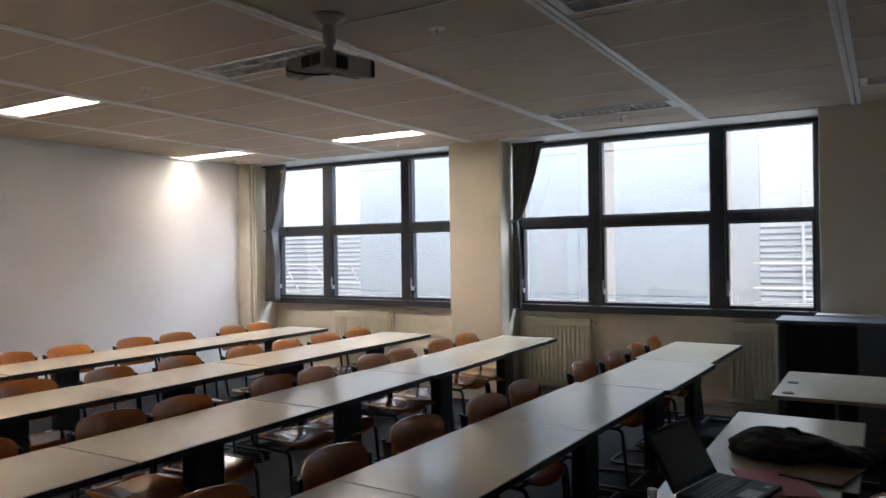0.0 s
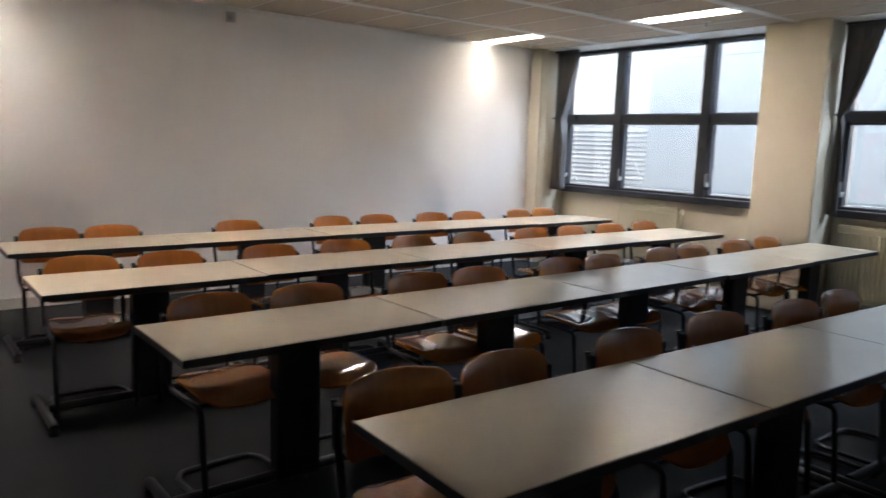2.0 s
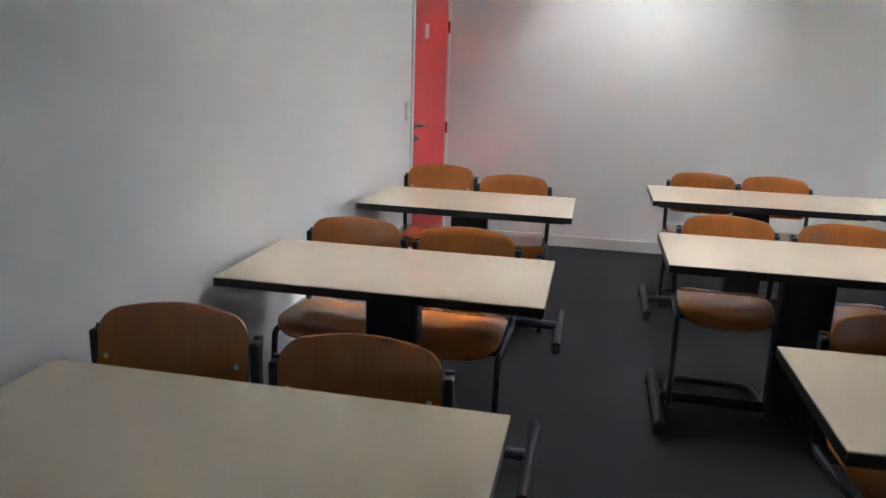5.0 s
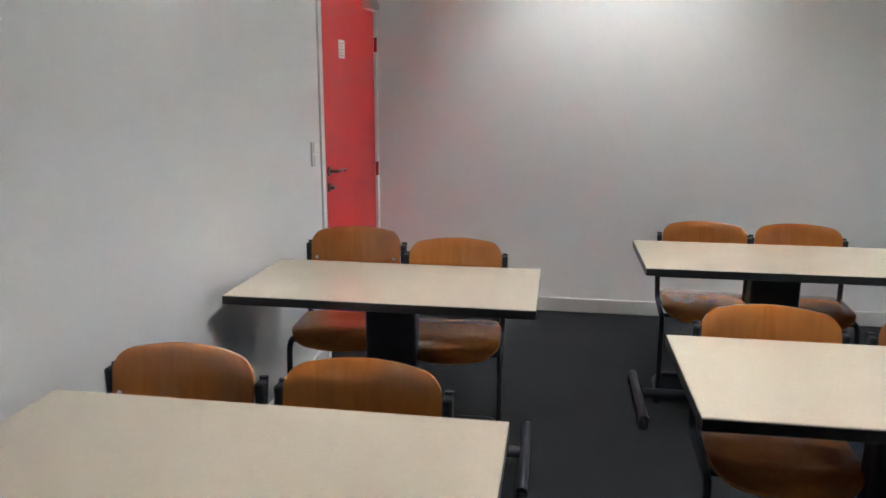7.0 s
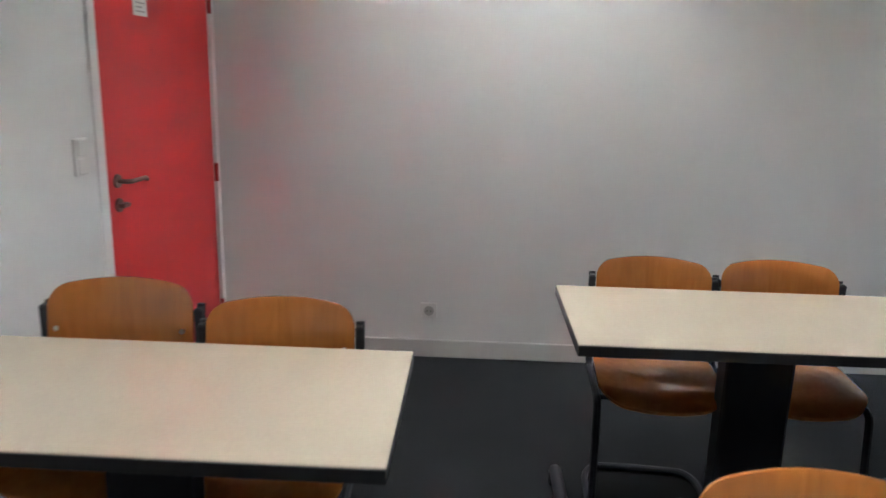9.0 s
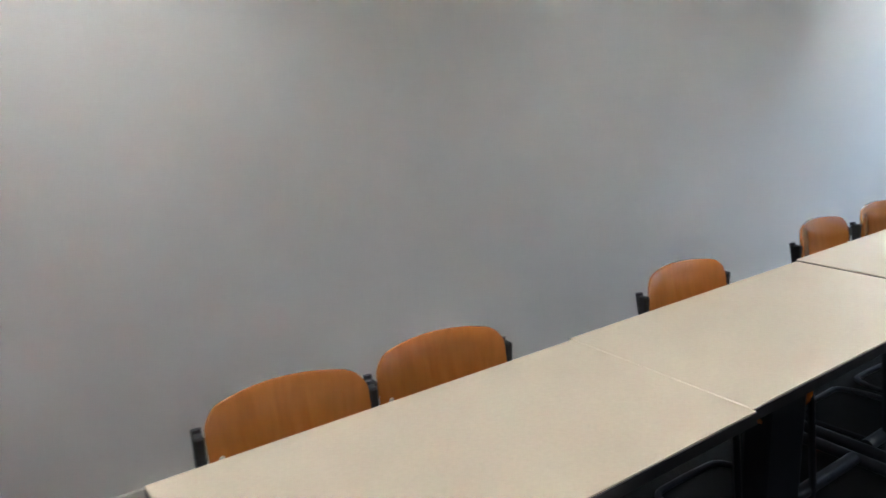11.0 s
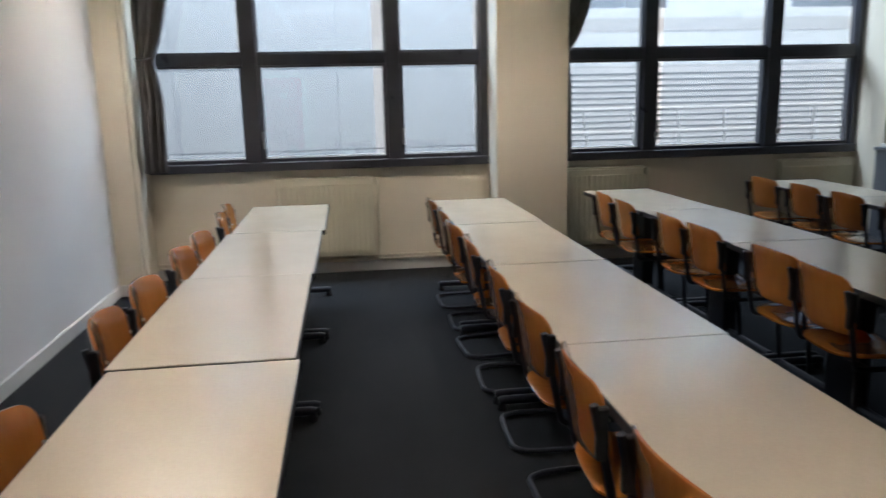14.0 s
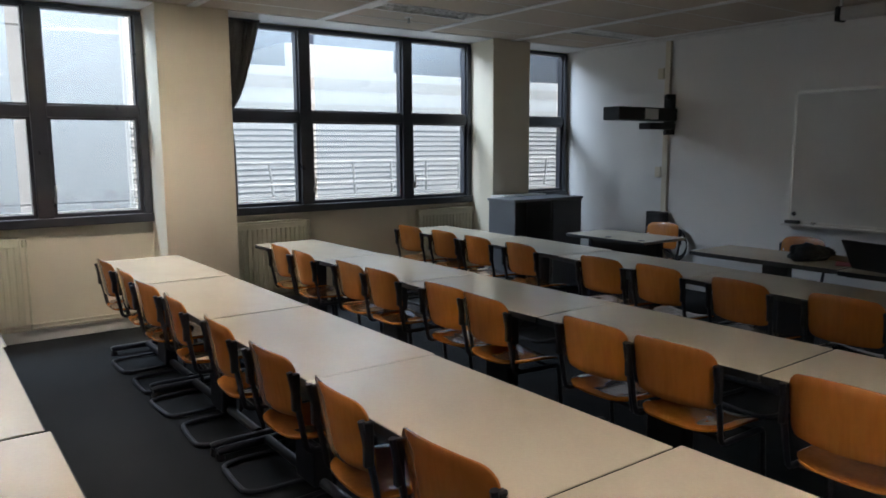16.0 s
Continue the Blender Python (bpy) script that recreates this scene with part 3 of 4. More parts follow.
# ---- school tables ----
def school_table():
    """Cream laminate top with black edge on one pedestal, an H-shaped foot on the floor. Origin on the floor, middle."""
    t = thing("school_table", "school table with cream laminate top and black pedestal", "table", "school tables")
    part("tabletop", bm_round(-0.599, 0.599, -0.288, 0.3, 0.722, 0.745, 0.0015, 1), LAMINATE, t)
    bm = bm_round(-0.5985, 0.5985, -0.292, -0.2882, 0.712, 0.7425, 0.001, 1)
    bm_box(-0.5985, 0.5985, 0.3002, 0.304, 0.712, 0.7425, bm)
    bm_box(-0.5998, -0.5992, -0.288, 0.3, 0.712, 0.741, bm)
    bm_box(0.5992, 0.5998, -0.288, 0.3, 0.712, 0.741, bm)
    part("edge_band", bm, EDGE, t, "black edge band")
    part("under_frame", bm_round(-0.56, 0.56, -0.26, 0.26, 0.700, 0.7215, 0.004, 1), EDGE, t)
    part("pedestal", bm_round(-0.105, 0.105, -0.045, 0.045, 0.04, 0.70, 0.012, 2), STEEL, t)
    part("base_bar", bm_tube([(-0.545, 0, 0.06), (0.545, 0, 0.06)], 0.024, 10), STEEL, t, smooth=True)
    for sx in (-0.565, 0.565):
        f = part("foot", bm_tube([(sx, -0.27, 0.045), (sx, -0.25, 0.052), (sx, 0.25, 0.052), (sx, 0.27, 0.045)], 0.023, 10), STEEL, t, smooth=True)
        for sy in (-0.255, 0.255):
            part("foot_cap", bm_lathe([(0.024, 0.0), (0.026, 0.015), (0.02, 0.04)], 10, (sx, sy, 0)), BLACKP, f)
    return t


def rounded_outline(w, h, r_top, r_bot, bow, n=7):
    """Outline of a backrest or seat board: bowed upper edge and rounded corners; (u, v) from the lower middle."""
    pts = []
    for cx, cy, r, a0 in ((w / 2 - r_bot, r_bot, r_bot, -90), (w / 2 - r_top, h - r_top, r_top, 0), (-w / 2 + r_top, h - r_top, r_top, 90), (-w / 2 + r_bot, r_bot, r_bot, 180)):
        for k in range(n):
            a = radians(a0 + 90 * k / (n - 1))
            pts.append((cx + r * math.cos(a), cy + r * math.sin(a)))
    out = []
    for (x0, y0), (x1, y1) in zip(pts, pts[1:] + pts[:1]):
        steps = max(1, int(math.hypot(x1 - x0, y1 - y0) / 0.04))
        for k in range(steps):
            out.append((x0 + (x1 - x0) * k / steps, y0 + (y1 - y0) * k / steps))
    return [(x, y + (bow * (1 - (2 * x / w) ** 2) if y > h * 0.5 else -bow * 0.5 * (1 - (2 * x / w) ** 2))) for x, y in out]


def board(outline, shape, thick):
    """A bent plywood board over an outline: shape(u, v) gives the middle surface and its normal side."""
    bm = bmesh.new()
    cu = sum(p[0] for p in outline) / len(outline)
    cv = sum(p[1] for p in outline) / len(outline)
    rows = {}
    for side in (0, 1):
        rows[side] = []
        for s in (1.0, 0.97, 0.72, 0.45, 0.2):
            k = (0.5 if s < 1 else 0.28) * thick * (1 if side else -1)
            rows[side].append([bm.verts.new(shape(cu + (u - cu) * s, cv + (v - cv) * s, k)) for u, v in outline])
    n = len(outline)
    for side in (0, 1):
        for a, b in zip(rows[side], rows[side][1:]):
            for i in range(n):
                bm.faces.new((a[i], a[(i + 1) % n], b[(i + 1) % n], b[i]))
        bm.faces.new(rows[side][-1])
    for i in range(n):
        bm.faces.new((rows[0][0][i], rows[0][0][(i + 1) % n], rows[1][0][(i + 1) % n], rows[1][0][i]))
    return bm


def school_chair():
    """Bent plywood seat and back on a dark sled frame. Origin on the floor; the sitter looks towards -y."""
    c = thing("school_chair", "school chair with varnished beech seat and back on dark steel frame", "chair", "school chairs")
    lean = 0.16
    part("backrest", board(rounded_outline(0.405, 0.235, 0.048, 0.04, 0.020),
                           lambda u, v, k: (u, 0.185 + lean * v - 0.045 * (2 * u / 0.4) ** 2 + 0.03 + k, 0.572 + v), 0.013), BEECH, c, smooth=True)
    part("seat", board(rounded_outline(0.41, 0.375, 0.085, 0.10, 0.018),
                       lambda u, v, k: (u, 0.19 - v, 0.452 + 0.018 * (2 * u / 0.41) ** 2 + 0.012 * (1 - v / 0.4) - (0.035 * max(0, (v - 0.27) / 0.13) ** 2) + k), 0.015), BEECH, c, smooth=True)
    for sx in (-1, 1):
        path = [(sx * 0.215, 0.230, 0.766), (sx * 0.215, 0.185, 0.55), (sx * 0.21, 0.165, 0.43), (sx * 0.205, -0.15, 0.425), (sx * 0.205, -0.19, 0.02), (sx * 0.205, 0.10, 0.016), (sx * 0.17, 0.175, 0.016), (0, 0.18, 0.016)]
        leg = part("side_frame", bm_tube(soften(path, 0.035, 3), 0.0125, 8), STEEL, c, smooth=True)
        part("back_sleeve", bm_round(sx * 0.216 - 0.012, sx * 0.216 + 0.012, 0.190, 0.224, 0.61, 0.76, 0.005, 1), BLACKP, leg)
        part("screw", bm_lathe([(0.007, 0.0), (0.006, 0.003)], 8), CHROME, leg).matrix_basis = pose(sx * 0.175, 0.178, 0.702, 82, 0, 0)
        part("glide", bm_lathe([(0.016, 0.0), (0.016, 0.01), (0.01, 0.02)], 8, (sx * 0.205, -0.16, 0)), BLACKP, leg)
    part("seat_bar", bm_tube([(-0.205, 0.10, 0.428), (0.205, 0.10, 0.428)], 0.010), STEEL, c)
    part("seat_bar", bm_tube([(-0.205, -0.10, 0.422), (0.205, -0.10, 0.422)], 0.010), STEEL, c)
    return c


table_0 = school_table()
chair_0 = school_chair()
rnd = random.Random(4)
table_used, chair_used = [False], [False]


def put_table(m, label=""):
    if table_used[0]:
        t = copy_thing(table_0, m)
    else:
        t, table_used[0] = table_0, True
        t.matrix_basis = m
    if label:
        t["label"] = label
    return t


def put_chair(m, label=""):
    if chair_used[0]:
        t = copy_thing(chair_0, m)
    else:
        t, chair_used[0] = chair_0, True
        t.matrix_basis = m
    if label:
        t["label"] = label
    return t


# rows: west end x, back edge y there, turn in degrees, joints as offsets, their jogs, chairs by x, words, how far pushed in
ROWS = [
    (1.59, -1.165, 0.0, (0, 1.2005, 2.418, 3.6185, 4.834), (0, 0.012, 0.026, 0.012, -0.008), (1.935, 2.385, 3.425, 4.385, 4.875, 5.55, 6.02, 6.81, 7.24), "set in the row along the back wall", 0.105),
    (1.553, -2.615, 0.1, (0, 1.207, 2.412, 3.625, 4.84), (-0.01, 0.02, 0.01, 0.012, 0.0), (1.86, 2.38, 3.06, 3.63, 4.25, 4.84, 5.52, 6.08, 6.60, 7.16), "pushed in at the third row", 0.175),
    (1.78, -4.03, 0.8, (0, 1.21, 2.42, 3.63, 4.84), (0, 0.0, 0.0, -0.015, 0.0), (2.15, 2.63, 3.32, 3.76, 4.50, 4.91, 5.59, 5.99, 6.67, 7.13), "pushed in at the second row", 0.135),
    (1.995, -5.45, -2.0, (0, 1.205, 2.41, 3.62, 4.83), (0, 0.0, 0.0, -0.03, 0.01), (2.22, 2.67, 3.32, 3.92, 4.55, 5.06, 5.97, 6.57, 7.12, 7.70), "pushed in at the front row", 0.105),
]
for x0, yb, turn, joints, jogs, chairs, words, pushed in ROWS:
    k = math.tan(radians(turn))
    for off, jog in zip(joints, jogs):
        cx = x0 + off + 0.6
        put_table(pose(cx, yb - 0.3 + k * (off + 0.6) + jog, 0, 0, 0, turn))
    for i, cx in enumerate(chairs):
        put_chair(pose(cx, yb + k * (cx - x0) - pushed + rnd.uniform(-0.015, 0.02), 0, 0, 0, turn + rnd.uniform(-5, 5)), "varnished beech school chair, " + words)

for xe, yb, chairs, tall in ((1.150, -1.852, (0.33, 0.79), (1.04, 1.0)), (1.117, -3.308, (0.25, 0.74), (0.985, 0.98)), (1.098, -4.645, (0.235, 0.73), (1.03, 1.0))):
    put_table(pose(xe - 0.57, yb - 0.3, 0) @ Matrix.Diagonal((0.95, 1, 1, 1)), "school table with cream top standing against the side wall")
    for i, cx in enumerate(chairs):
        m = pose(cx, yb - 0.115 + (0.02 if i == 0 else 0.0), 0, 0, 0, rnd.uniform(-4, 4)) @ Matrix.Diagonal((1, 1, tall[i] * 1.015, 1))
        put_chair(m, "beech school chair pushed in at the table by the side wall")

# ---- the teacher's end ----
put_table(pose(4.58, -6.965, 0), "cream-topped school table with a black bag on it")
put_table(pose(3.36, -6.93, 0, 0, 0, 1.5), "cream-topped school table with an open laptop on it")
put_chair(pose(6.25, -7.50, 0, 0, 0, 176), "beech school chair behind the small desk")
put_chair(pose(4.75, -7.42, 0, 0, 0, 172), "beech school chair behind the table with the bag")

dk = thing("small_desk", "cream-topped desk with two black cable holes", "desk", at=pose(6.2, -7.06, 0))
part("tabletop", bm_round(-0.48, 0.48, -0.3, 0.3, 0.722, 0.747, 0.003, 1), LAMINATE, dk)
part("edge_band", bm_box(-0.481, 0.481, 0.3005, 0.304, 0.715, 0.744), EDGE, dk)
part("edge_band", bm_box(-0.481, 0.481, -0.304, -0.3005, 0.715, 0.744), EDGE, dk)
part("front_panel", bm_round(-0.44, 0.44, -0.01, 0.01, 0.32, 0.71, 0.003, 1), EDGE, dk)
for sx in (-0.42, 0.42):
    part("leg", bm_round(sx - 0.02, sx + 0.02, -0.03, 0.03, 0.05, 0.721, 0.004, 1), STEEL, dk)
    part("foot", bm_round(sx - 0.022, sx + 0.022, -0.27, 0.27, 0.0, 0.05, 0.008), STEEL, dk)
for px, py in ((-0.38, 0.22), (0.0, 0.23)):
    part("cable_hole", bm_lathe([(0.032, 0.747), (0.032, 0.752), (0.024, 0.753)], 16, (px, py, 0)), BLACKP, dk)

cb = thing("cupboard", "low dark grey cupboard with shade painted into its open front", "cupboard", at=pose(7.52, -7.12, 0))
part("top", bm_round(-0.23, 0.22, -0.52, 0.52, 1.02, 1.05, 0.004), GREYC, cb)
for y in (-0.505, 0.49):
    part("side_panel", bm_box(-0.215, 0.21, y, y + 0.015, 0.0, 1.019), GREYC, cb)
# back and shelf carry the shade of the open front in their colour
part("back_panel", bm_box(0.195, 0.21, -0.489, 0.489, 0.0, 1.019), RECESS_SHADE, cb)
part("divider", bm_box(-0.20, 0.194, -0.06, -0.042, 0.05, 1.019), GREYC, cb)
part("bottom", bm_box(-0.21, 0.194, -0.489, 0.489, 0.03, 0.05), GREYC, cb)
part("shelf", bm_box(-0.18, 0.194, -0.041, 0.489, 0.50, 0.52), RECESS_SHADE, cb)
part("door", bm_round(-0.222, -0.205, -0.488, -0.062, 0.055, 1.015, 0.002, 1), GREYC, cb)
lg = solid("ledge", bm_round(7.75, 7.98, -7.5, -6.85, 1.02, 1.06, 0.004), WHITEP, "white ledge board at the foot of the column", "ledge", "structure")

# whiteboard on the front wall
wb = thing("whiteboard", "wide glossy whiteboard with aluminium frame and pen tray", "whiteboard")
part("surface", bm_box(2.72, 5.31, YF + 0.012, YF + 0.02, 0.87, 2.10), BOARD, wb)
for b in ((2.70, 5.33, 2.10, 2.125), (2.70, 5.33, 0.845, 0.87)):
    part("frame_bar", bm_round(b[0], b[1], YF, YF + 0.026, b[2], b[3], 0.003, 1), CHROME, wb)
for b in ((2.695, 2.72), (5.31, 5.335)):
    part("frame_bar", bm_round(b[0], b[1], YF, YF + 0.026, 0.87, 2.10, 0.003, 1), CHROME, wb)
part("pen_tray", bm_round(2.75, 5.37, YF + 0.027, YF + 0.10, 0.825, 0.845, 0.004), CHROME, wb)
part("magnet", bm_lathe([(0.022, 0), (0.018, 0.012)], 12), BLACKP, wb).matrix_basis = pose(5.28, YF + 0.022, 0.94, -90, 0, 0)
pen = thing("board_eraser", "black board eraser lying on the pen tray", "eraser")
part("pad", bm_round(5.20, 5.34, YF + 0.04, YF + 0.085, 0.846, 0.88, 0.005), BLACKP, pen)

# projection screen case under the ceiling
ps = thing("projection_screen", "rolled-up projection screen in a grey case under the ceiling", "screen")
part("case", bm_round(2.75, 4.62, -7.80, -7.70, 2.62, 2.72, 0.012), GREYP, ps)
for x in (2.77, 4.60):
    part("end_cap", bm_round(x - 0.02, x + 0.025, -7.81, -7.69, 2.61, 2.73, 0.01), BLACKP, ps)
    part("bracket", bm_box(x - 0.01, x + 0.01, -7.76, -7.74, 2.731, H), WHITEP, ps)

# cable duct, black wall bracket with box, hanging cable coil
du = thing("cable_duct", "beige cable duct running down the front wall", "cable duct", kind="structure")
part("duct", bm_round(6.79, 6.86, YF, YF + 0.035, 0.1, H - 0.04, 0.004), CREAM, du)
for z in (1.31, 2.42):
    part("outlet", bm_round(6.885, 6.96, YF, YF + 0.03, z - 0.06, z + 0.06, 0.005), CREAM, du)
br = thing("wall_bracket", "long black wall-mounted projector bracket", "bracket")
part("wall_plate", bm_round(6.70, 6.84, YF + 0.036, YF + 0.06, 1.73, 2.18, 0.004), BLACKP, br)
part("arm", bm_round(6.65, 6.87, YF + 0.061, YF + 1.04, 1.88, 2.02, 0.012), BLACKP, br)
part("lower_arm", bm_round(6.67, 6.83, YF + 0.061, YF + 0.50, 1.79, 1.86, 0.008), BLACKP, br)
part("label_plate", bm_box(6.6470, 6.6495, YF + 0.40, YF + 0.62, 1.895, 2.005), WHITEP, br, "pale plate")
for z in (2.15, 1.77):
    part("knob", bm_lathe([(0.03, 0), (0.035, 0.03), (0.02, 0.05)], 12), BLACKP, br).matrix_basis = pose(6.77, YF + 0.061, z, -90, 0, 0)
bx = thing("wall_box", "black box fixed low on the front wall", "box")
part("case", bm_round(6.74, 6.98, YF + 0.036, YF + 0.14, 0.55, 0.86, 0.008), BLACKP, bx)
part("lid", bm_round(6.76, 6.96, YF + 0.1405, YF + 0.15, 0.57, 0.84, 0.003, 1), BLACKP, bx)
co = thing("cable_coil", "coil of black cable hanging on the front wall", "cable")
for k in range(5):
    r = 0.14 + 0.012 * k
    part("loop", bm_tube([(6.61 + r * math.cos(2 * math.pi * i / 28) * 0.85, YF + 0.03 + 0.012 * k, 0.50 + r * math.sin(2 * math.pi * i / 28)) for i in range(29)], 0.007, 6), BLACKP, co, smooth=True)
part("hook", bm_tube([(6.61, YF, 0.66), (6.61, YF + 0.11, 0.66)], 0.006), CHROME, co)


# ---- things on the teacher's tables ----
def laptop(m):
    l = thing("laptop", "open black laptop with grey keys on the table", "laptop", at=m)
    base = part("base", bm_round(-0.17, 0.17, -0.12, 0.12, 0.0, 0.022, 0.005), BLACKP, l)
    key = mesh_of("key", bm_round(-0.0085, 0.0085, -0.008, 0.008, 0.0, 0.003, 0.001, 1), mat("key_grey", (0.06, 0.06, 0.065), 0.5))
    for r in range(5):
        for c in range(15):
            piece("key", key, base, pose(-0.148 + c * 0.021, 0.075 - r * 0.021, 0.0222))
    part("touchpad", bm_box(-0.05, 0.05, -0.105, -0.045, 0.0221, 0.0226), GREYP, base)
    part("sticker", bm_box(0.10, 0.13, -0.10, -0.08, 0.0221, 0.0226), WHITEP, base, "white sticker")
    lid = part("lid", bm_round(-0.17, 0.17, -0.006, 0.006, 0.0, 0.225, 0.004), BLACKP, l)
    lid.matrix_basis = pose(0, 0.125, 0.018, -30, 0, 0)
    part("display", bm_box(-0.155, 0.155, -0.0075, -0.0062, 0.02, 0.21), mat("dark_display", (0.012, 0.012, 0.014), 0.15), lid)


laptop(pose(3.74, -6.86, 0.745, 0, 0, -14))


def lump(name, label, cat, cx, cy, z, sx, sy, sz, seed, material):
    """A slack cloth thing: a soft heap with folds, flat below."""
    bm = bmesh.new()
    bmesh.ops.create_icosphere(bm, subdivisions=5, radius=1.0)
    off = Vector((seed * 3.1, seed * 1.7, seed))
    for v in bm.verts:
        p = v.co.copy()
        nz = noise.noise(p * 1.6 + off) * 0.28 + noise.noise(p * 4.5 + off) * 0.09 + abs(noise.noise(p * 9 + off)) * 0.05
        p *= 1 + nz
        h = max(p.z, -0.35)
        v.co = Vector((p.x * sx, p.y * sy, (h + 0.35) * sz / 1.35))
    ob = solid(name, bm, material, label, cat, smooth=True)
    ob.matrix_basis = pose(cx, cy, z, 0, 0, 0)
    return ob


bag = thing("backpack", "slack black backpack lying on the table", "bag", at=pose(4.34, -6.97, 0.745, 0, 0, -80))
b0 = lump("body", "", "", 0, 0, 0, 0.19, 0.13, 0.11, 2.0, BAGM)
b0.parent = bag
b1 = lump("pocket", "", "", 0, 0, 0, 0.14, 0.10, 0.08, 5.0, BAGM)
b1.parent = bag
b1.matrix_basis = pose(0.19, -0.02, 0)
for o in (b0, b1):
    for key in ("label", "category"):
        if key in o:
            del o[key]
part("strap", bm_tube(soften([(-0.20, 0.05, 0.05), (-0.1, 0.09, 0.105), (0.12, 0.07, 0.09), (0.3, 0.08, 0.02)], 0.08), 0.018, 8, flat=0.35), BAGM, bag)
part("grab_loop", bm_tube(soften([(0.0, 0.02, 0.09), (0.02, 0.03, 0.118), (0.06, 0.04, 0.11), (0.07, 0.04, 0.08)], 0.03), 0.010, 8), BAGM, bag)
solid("folder", bm_round(-0.16, 0.16, -0.115, 0.115, 0.0, 0.006, 0.001, 1), PINK, "pink paper folder lying on the table", "folder").matrix_basis = pose(3.96, -6.98, 0.7455, 0, 0, 24)
solid("envelope", bm_round(-0.15, 0.15, -0.11, 0.11, 0.0, 0.006, 0.001, 1), BROWNP, "brown envelope lying beside the bag", "envelope").matrix_basis = pose(4.17, -7.13, 0.752, 0, 0, -15)
solid("paper", bm_round(-0.15, 0.15, -0.105, 0.105, 0.0, 0.003, 0.001, 1), PINK, "pink sheet of paper lying on the table", "paper").matrix_basis = pose(3.14, -6.78, 0.746, 0, 0, 12)
bt = thing("water_bottle", "small clear plastic water bottle with white cap", "bottle", at=pose(3.10, -6.76, 0.749))
part("bottle", bm_lathe([(0.028, 0), (0.031, 0.006), (0.031, 0.05), (0.028, 0.056), (0.031, 0.062), (0.031, 0.12), (0.013, 0.16), (0.013, 0.17)], 18), PET, bt, smooth=True)
part("cap", bm_lathe([(0.0145, 0.1702), (0.0145, 0.186), (0.013, 0.188)], 16), WHITEP, bt, smooth=True)

# dark heap by the side wall: clothing on the floor and the table's shadow
lb = lump("dark_heap", "dark slack heap for clothing and shadow under the table", "bag", 0.10, -2.16, 0.0, 0.12, 0.14, 0.16, 7.0, BAGM)

# ---- outside the windows ----
solid("ground", bm_box(8.8, 900, -700, 700, -9.2, -9.0), CONC, "pale grey ground far below the windows", "ground", "structure")
solid("roof_deck", bm_box(16.4, 34, -40, 40, -1.2, -1.0), CONC, "flat pale roof outside the windows", "roof", "structure")
ob = thing("clad_building", "pale grey metal-clad building opposite the windows", "building", kind="")
part("core", bm_box(15.85, 20.1, -4.75, 4.05, -9.0, 9.0), CLAD, ob)
part("side_wall", bm_box(15.9, 20.1, -4.79, -4.752, -9.0, 9.0), WHITEW, ob, "white rendered side wall")
part("side_wall", bm_box(15.9, 20.1, 4.052, 4.09, -9.0, 9.0), WHITEW, ob, "white rendered side wall")
pan = mesh_of("cladding_panel", bm_round(-0.03, 0.0, -1.452, 1.452, -0.735, 0.735, 0.008, 1), CLAD)
for i in range(3):
    for j in range(10):
        piece("cladding_panel", pan, ob, pose(15.848, -3.28 + 2.934 * i, -6.1 + 1.5 * j))
sc = thing("louvre_screen", "long grey louvre screen on the roof opposite", "louvre screen")
part("backing", bm_box(20.3, 20.4, -30, 24, -1.0, 2.3), LOUV, sc)
sl = mesh_of("slat", bm_box(-0.03, 0.03, -27, 27, -0.085, 0.085), LOUV)
for k in range(21):
    piece("slat", sl, sc, pose(20.2, -3, -0.85 + 0.15 * k, 0, 38, 0))
ww = solid("plant_room", bm_box(20.9, 30, -7.8, -4.7, -1.0, 6.5), WHITEW, "white rendered plant room on the roof opposite", "building")
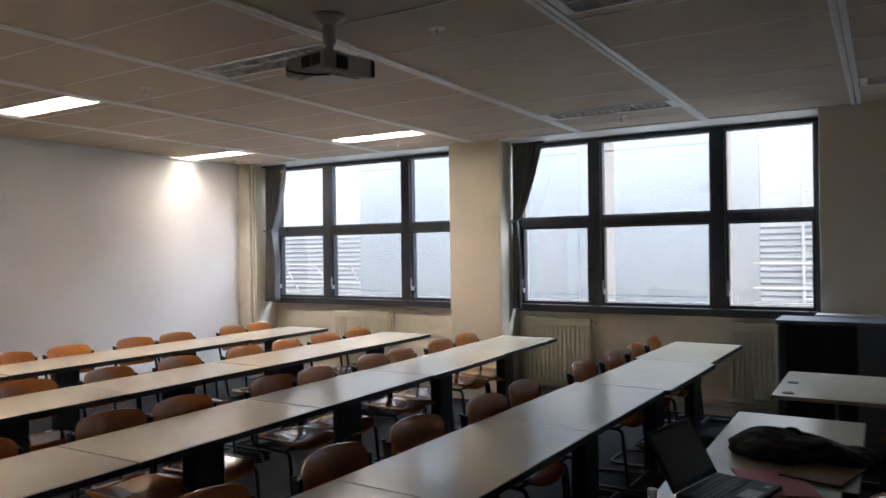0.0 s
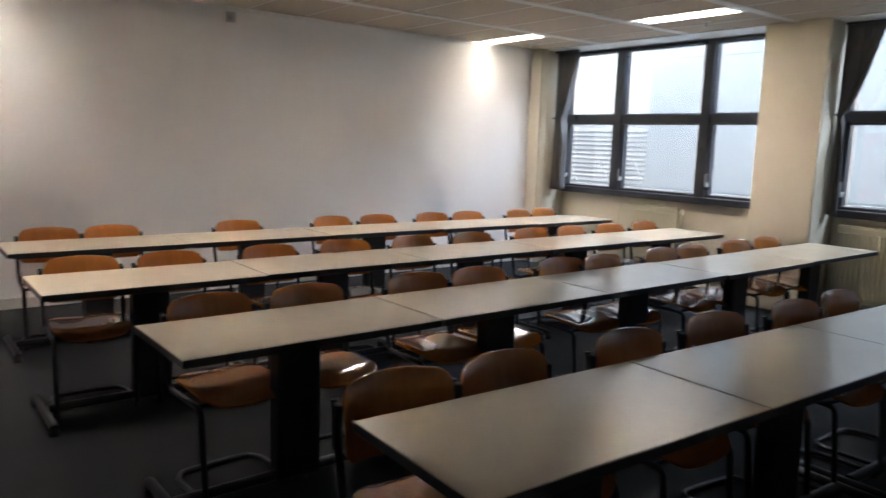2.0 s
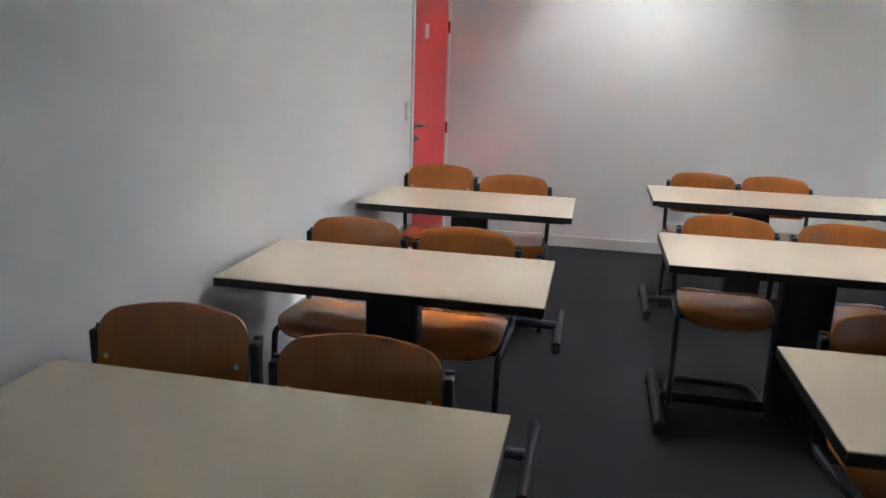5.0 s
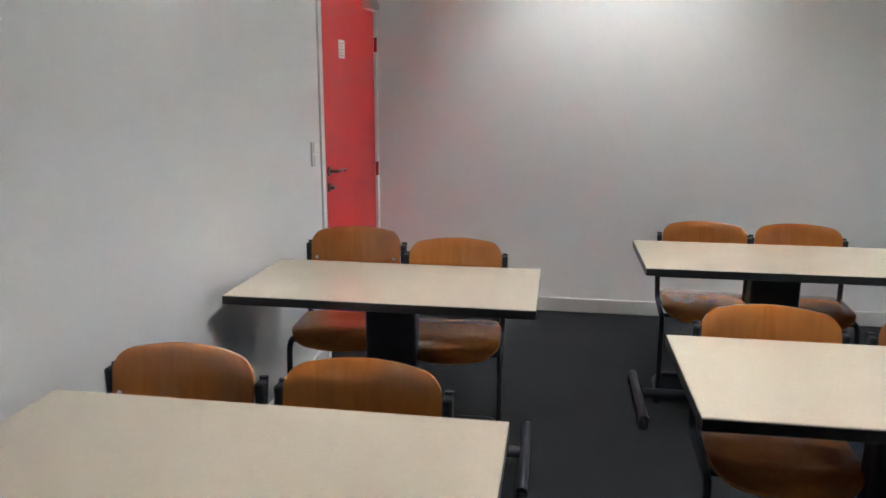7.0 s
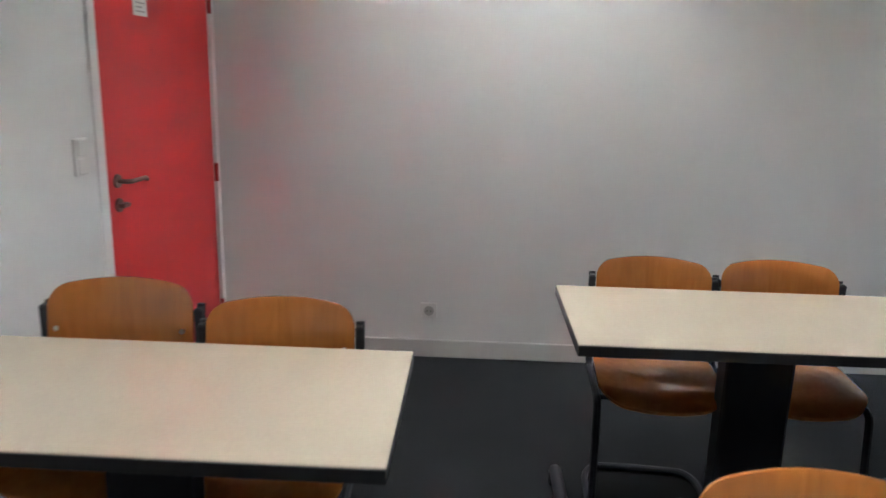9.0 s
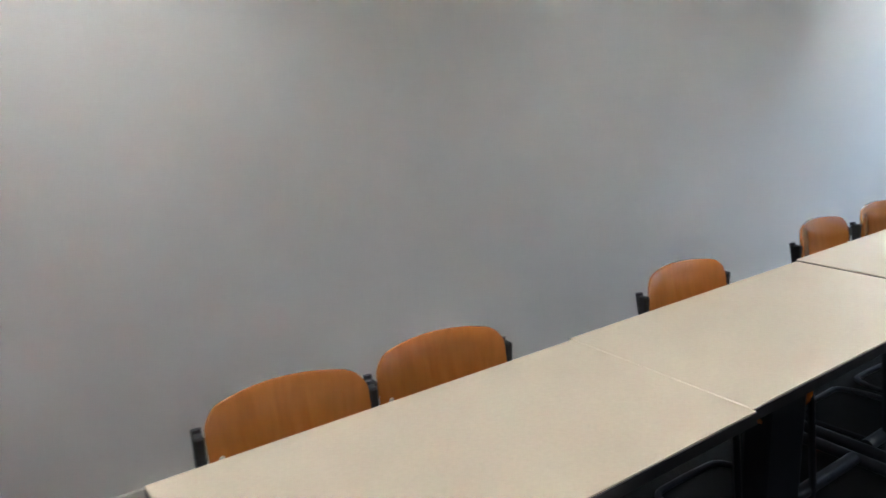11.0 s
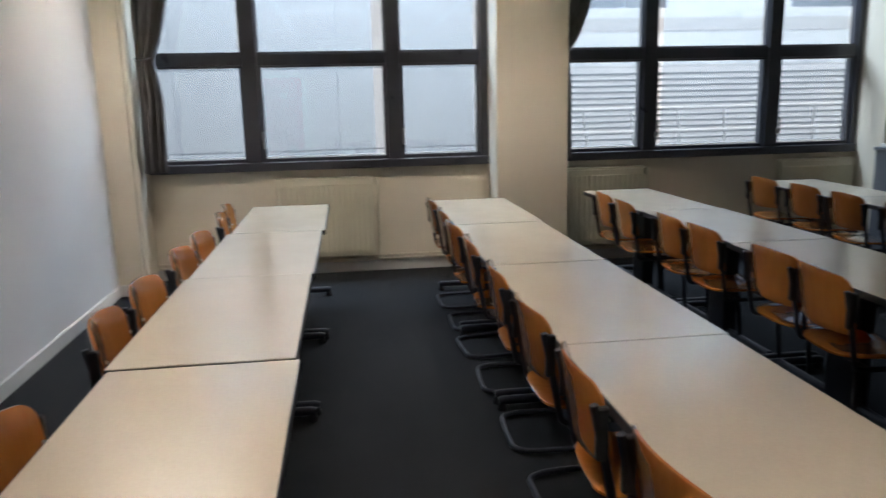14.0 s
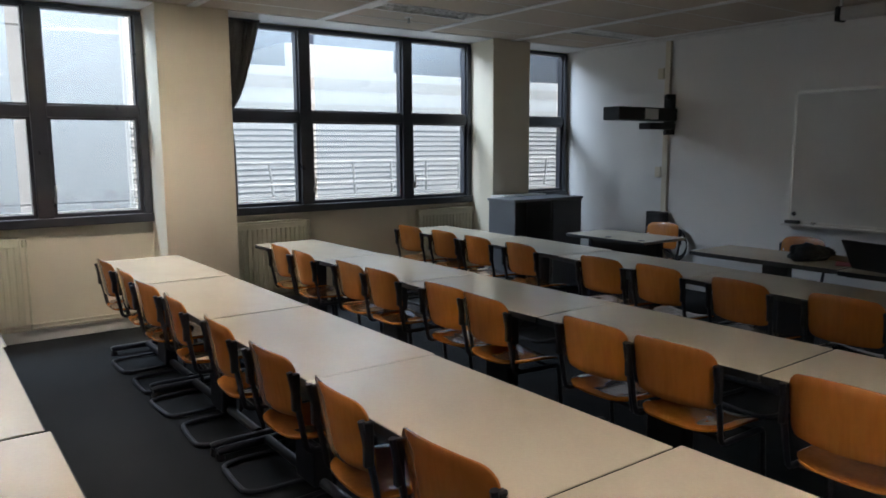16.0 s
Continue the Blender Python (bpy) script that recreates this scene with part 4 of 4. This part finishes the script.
solid("plant_room", bm_box(21.0, 30, 4.6, 16, -1.0, 9.5), WHITEW, "tall white rendered plant room on the roof opposite", "building")
ra = thing("roof_railing", "white metal railing along the roof opposite", "railing")
for z in (1.25, 0.72):
    part("rail", bm_tube([(18.2, -30, z), (18.2, -4.9, z)], 0.03), WHITEW, ra)
    part("rail", bm_tube([(18.2, 4.3, z), (18.2, 24, z)], 0.03), WHITEW, ra)
for y in [-6.2 - 1.15 * k for k in range(16)] + [5.0, 6.3, 7.6, 8.9]:
    part("stay", bm_tube([(18.25, y, 1.25), (18.6, y - 0.25, 0.4)], 0.035), WHITEW, ra)
solid("parapet", bm_round(18.0, 18.3, -30, -4.9, -1.0, 0.42, 0.02), CONC, "pale roof parapet below the railing", "parapet")
solid("parapet", bm_round(18.0, 18.3, 4.3, 24, -1.0, 0.42, 0.02), CONC, "pale roof parapet below the railing", "parapet")
la = thing("roof_ladder", "white fixed ladder on the louvre screen", "ladder")
for y in (-6.35, -5.75):
    part("stile", bm_tube([(19.9, y, -1.0), (19.9, y, 4.6)], 0.04), WHITEW, la)
for k in range(14):
    part("rung", bm_tube([(19.9, -6.35, -0.7 + 0.36 * k), (19.9, -5.75, -0.7 + 0.36 * k)], 0.025), WHITEW, la)
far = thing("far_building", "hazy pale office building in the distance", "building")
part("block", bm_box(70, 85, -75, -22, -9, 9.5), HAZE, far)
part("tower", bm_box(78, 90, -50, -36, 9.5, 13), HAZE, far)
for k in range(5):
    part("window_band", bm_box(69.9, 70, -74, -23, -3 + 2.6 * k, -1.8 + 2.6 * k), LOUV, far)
hill = bmesh.new()
prev = None
for i in range(41):
    y = -420 + 20 * i
    z = 10 + 12 * noise.noise(Vector((i * 0.23, 0.4, 0)))
    cur = (hill.verts.new((300, y, -9)), hill.verts.new((330, y, z)), hill.verts.new((420, y, -9)))
    if prev:
        hill.faces.new((prev[0], cur[0], cur[1], prev[1]))
        hill.faces.new((prev[1], cur[1], cur[2], prev[2]))
    prev = cur
solid("backdrop", hill, HAZE, "low hills on the horizon, haze in their pale colour", "backdrop", "structure")
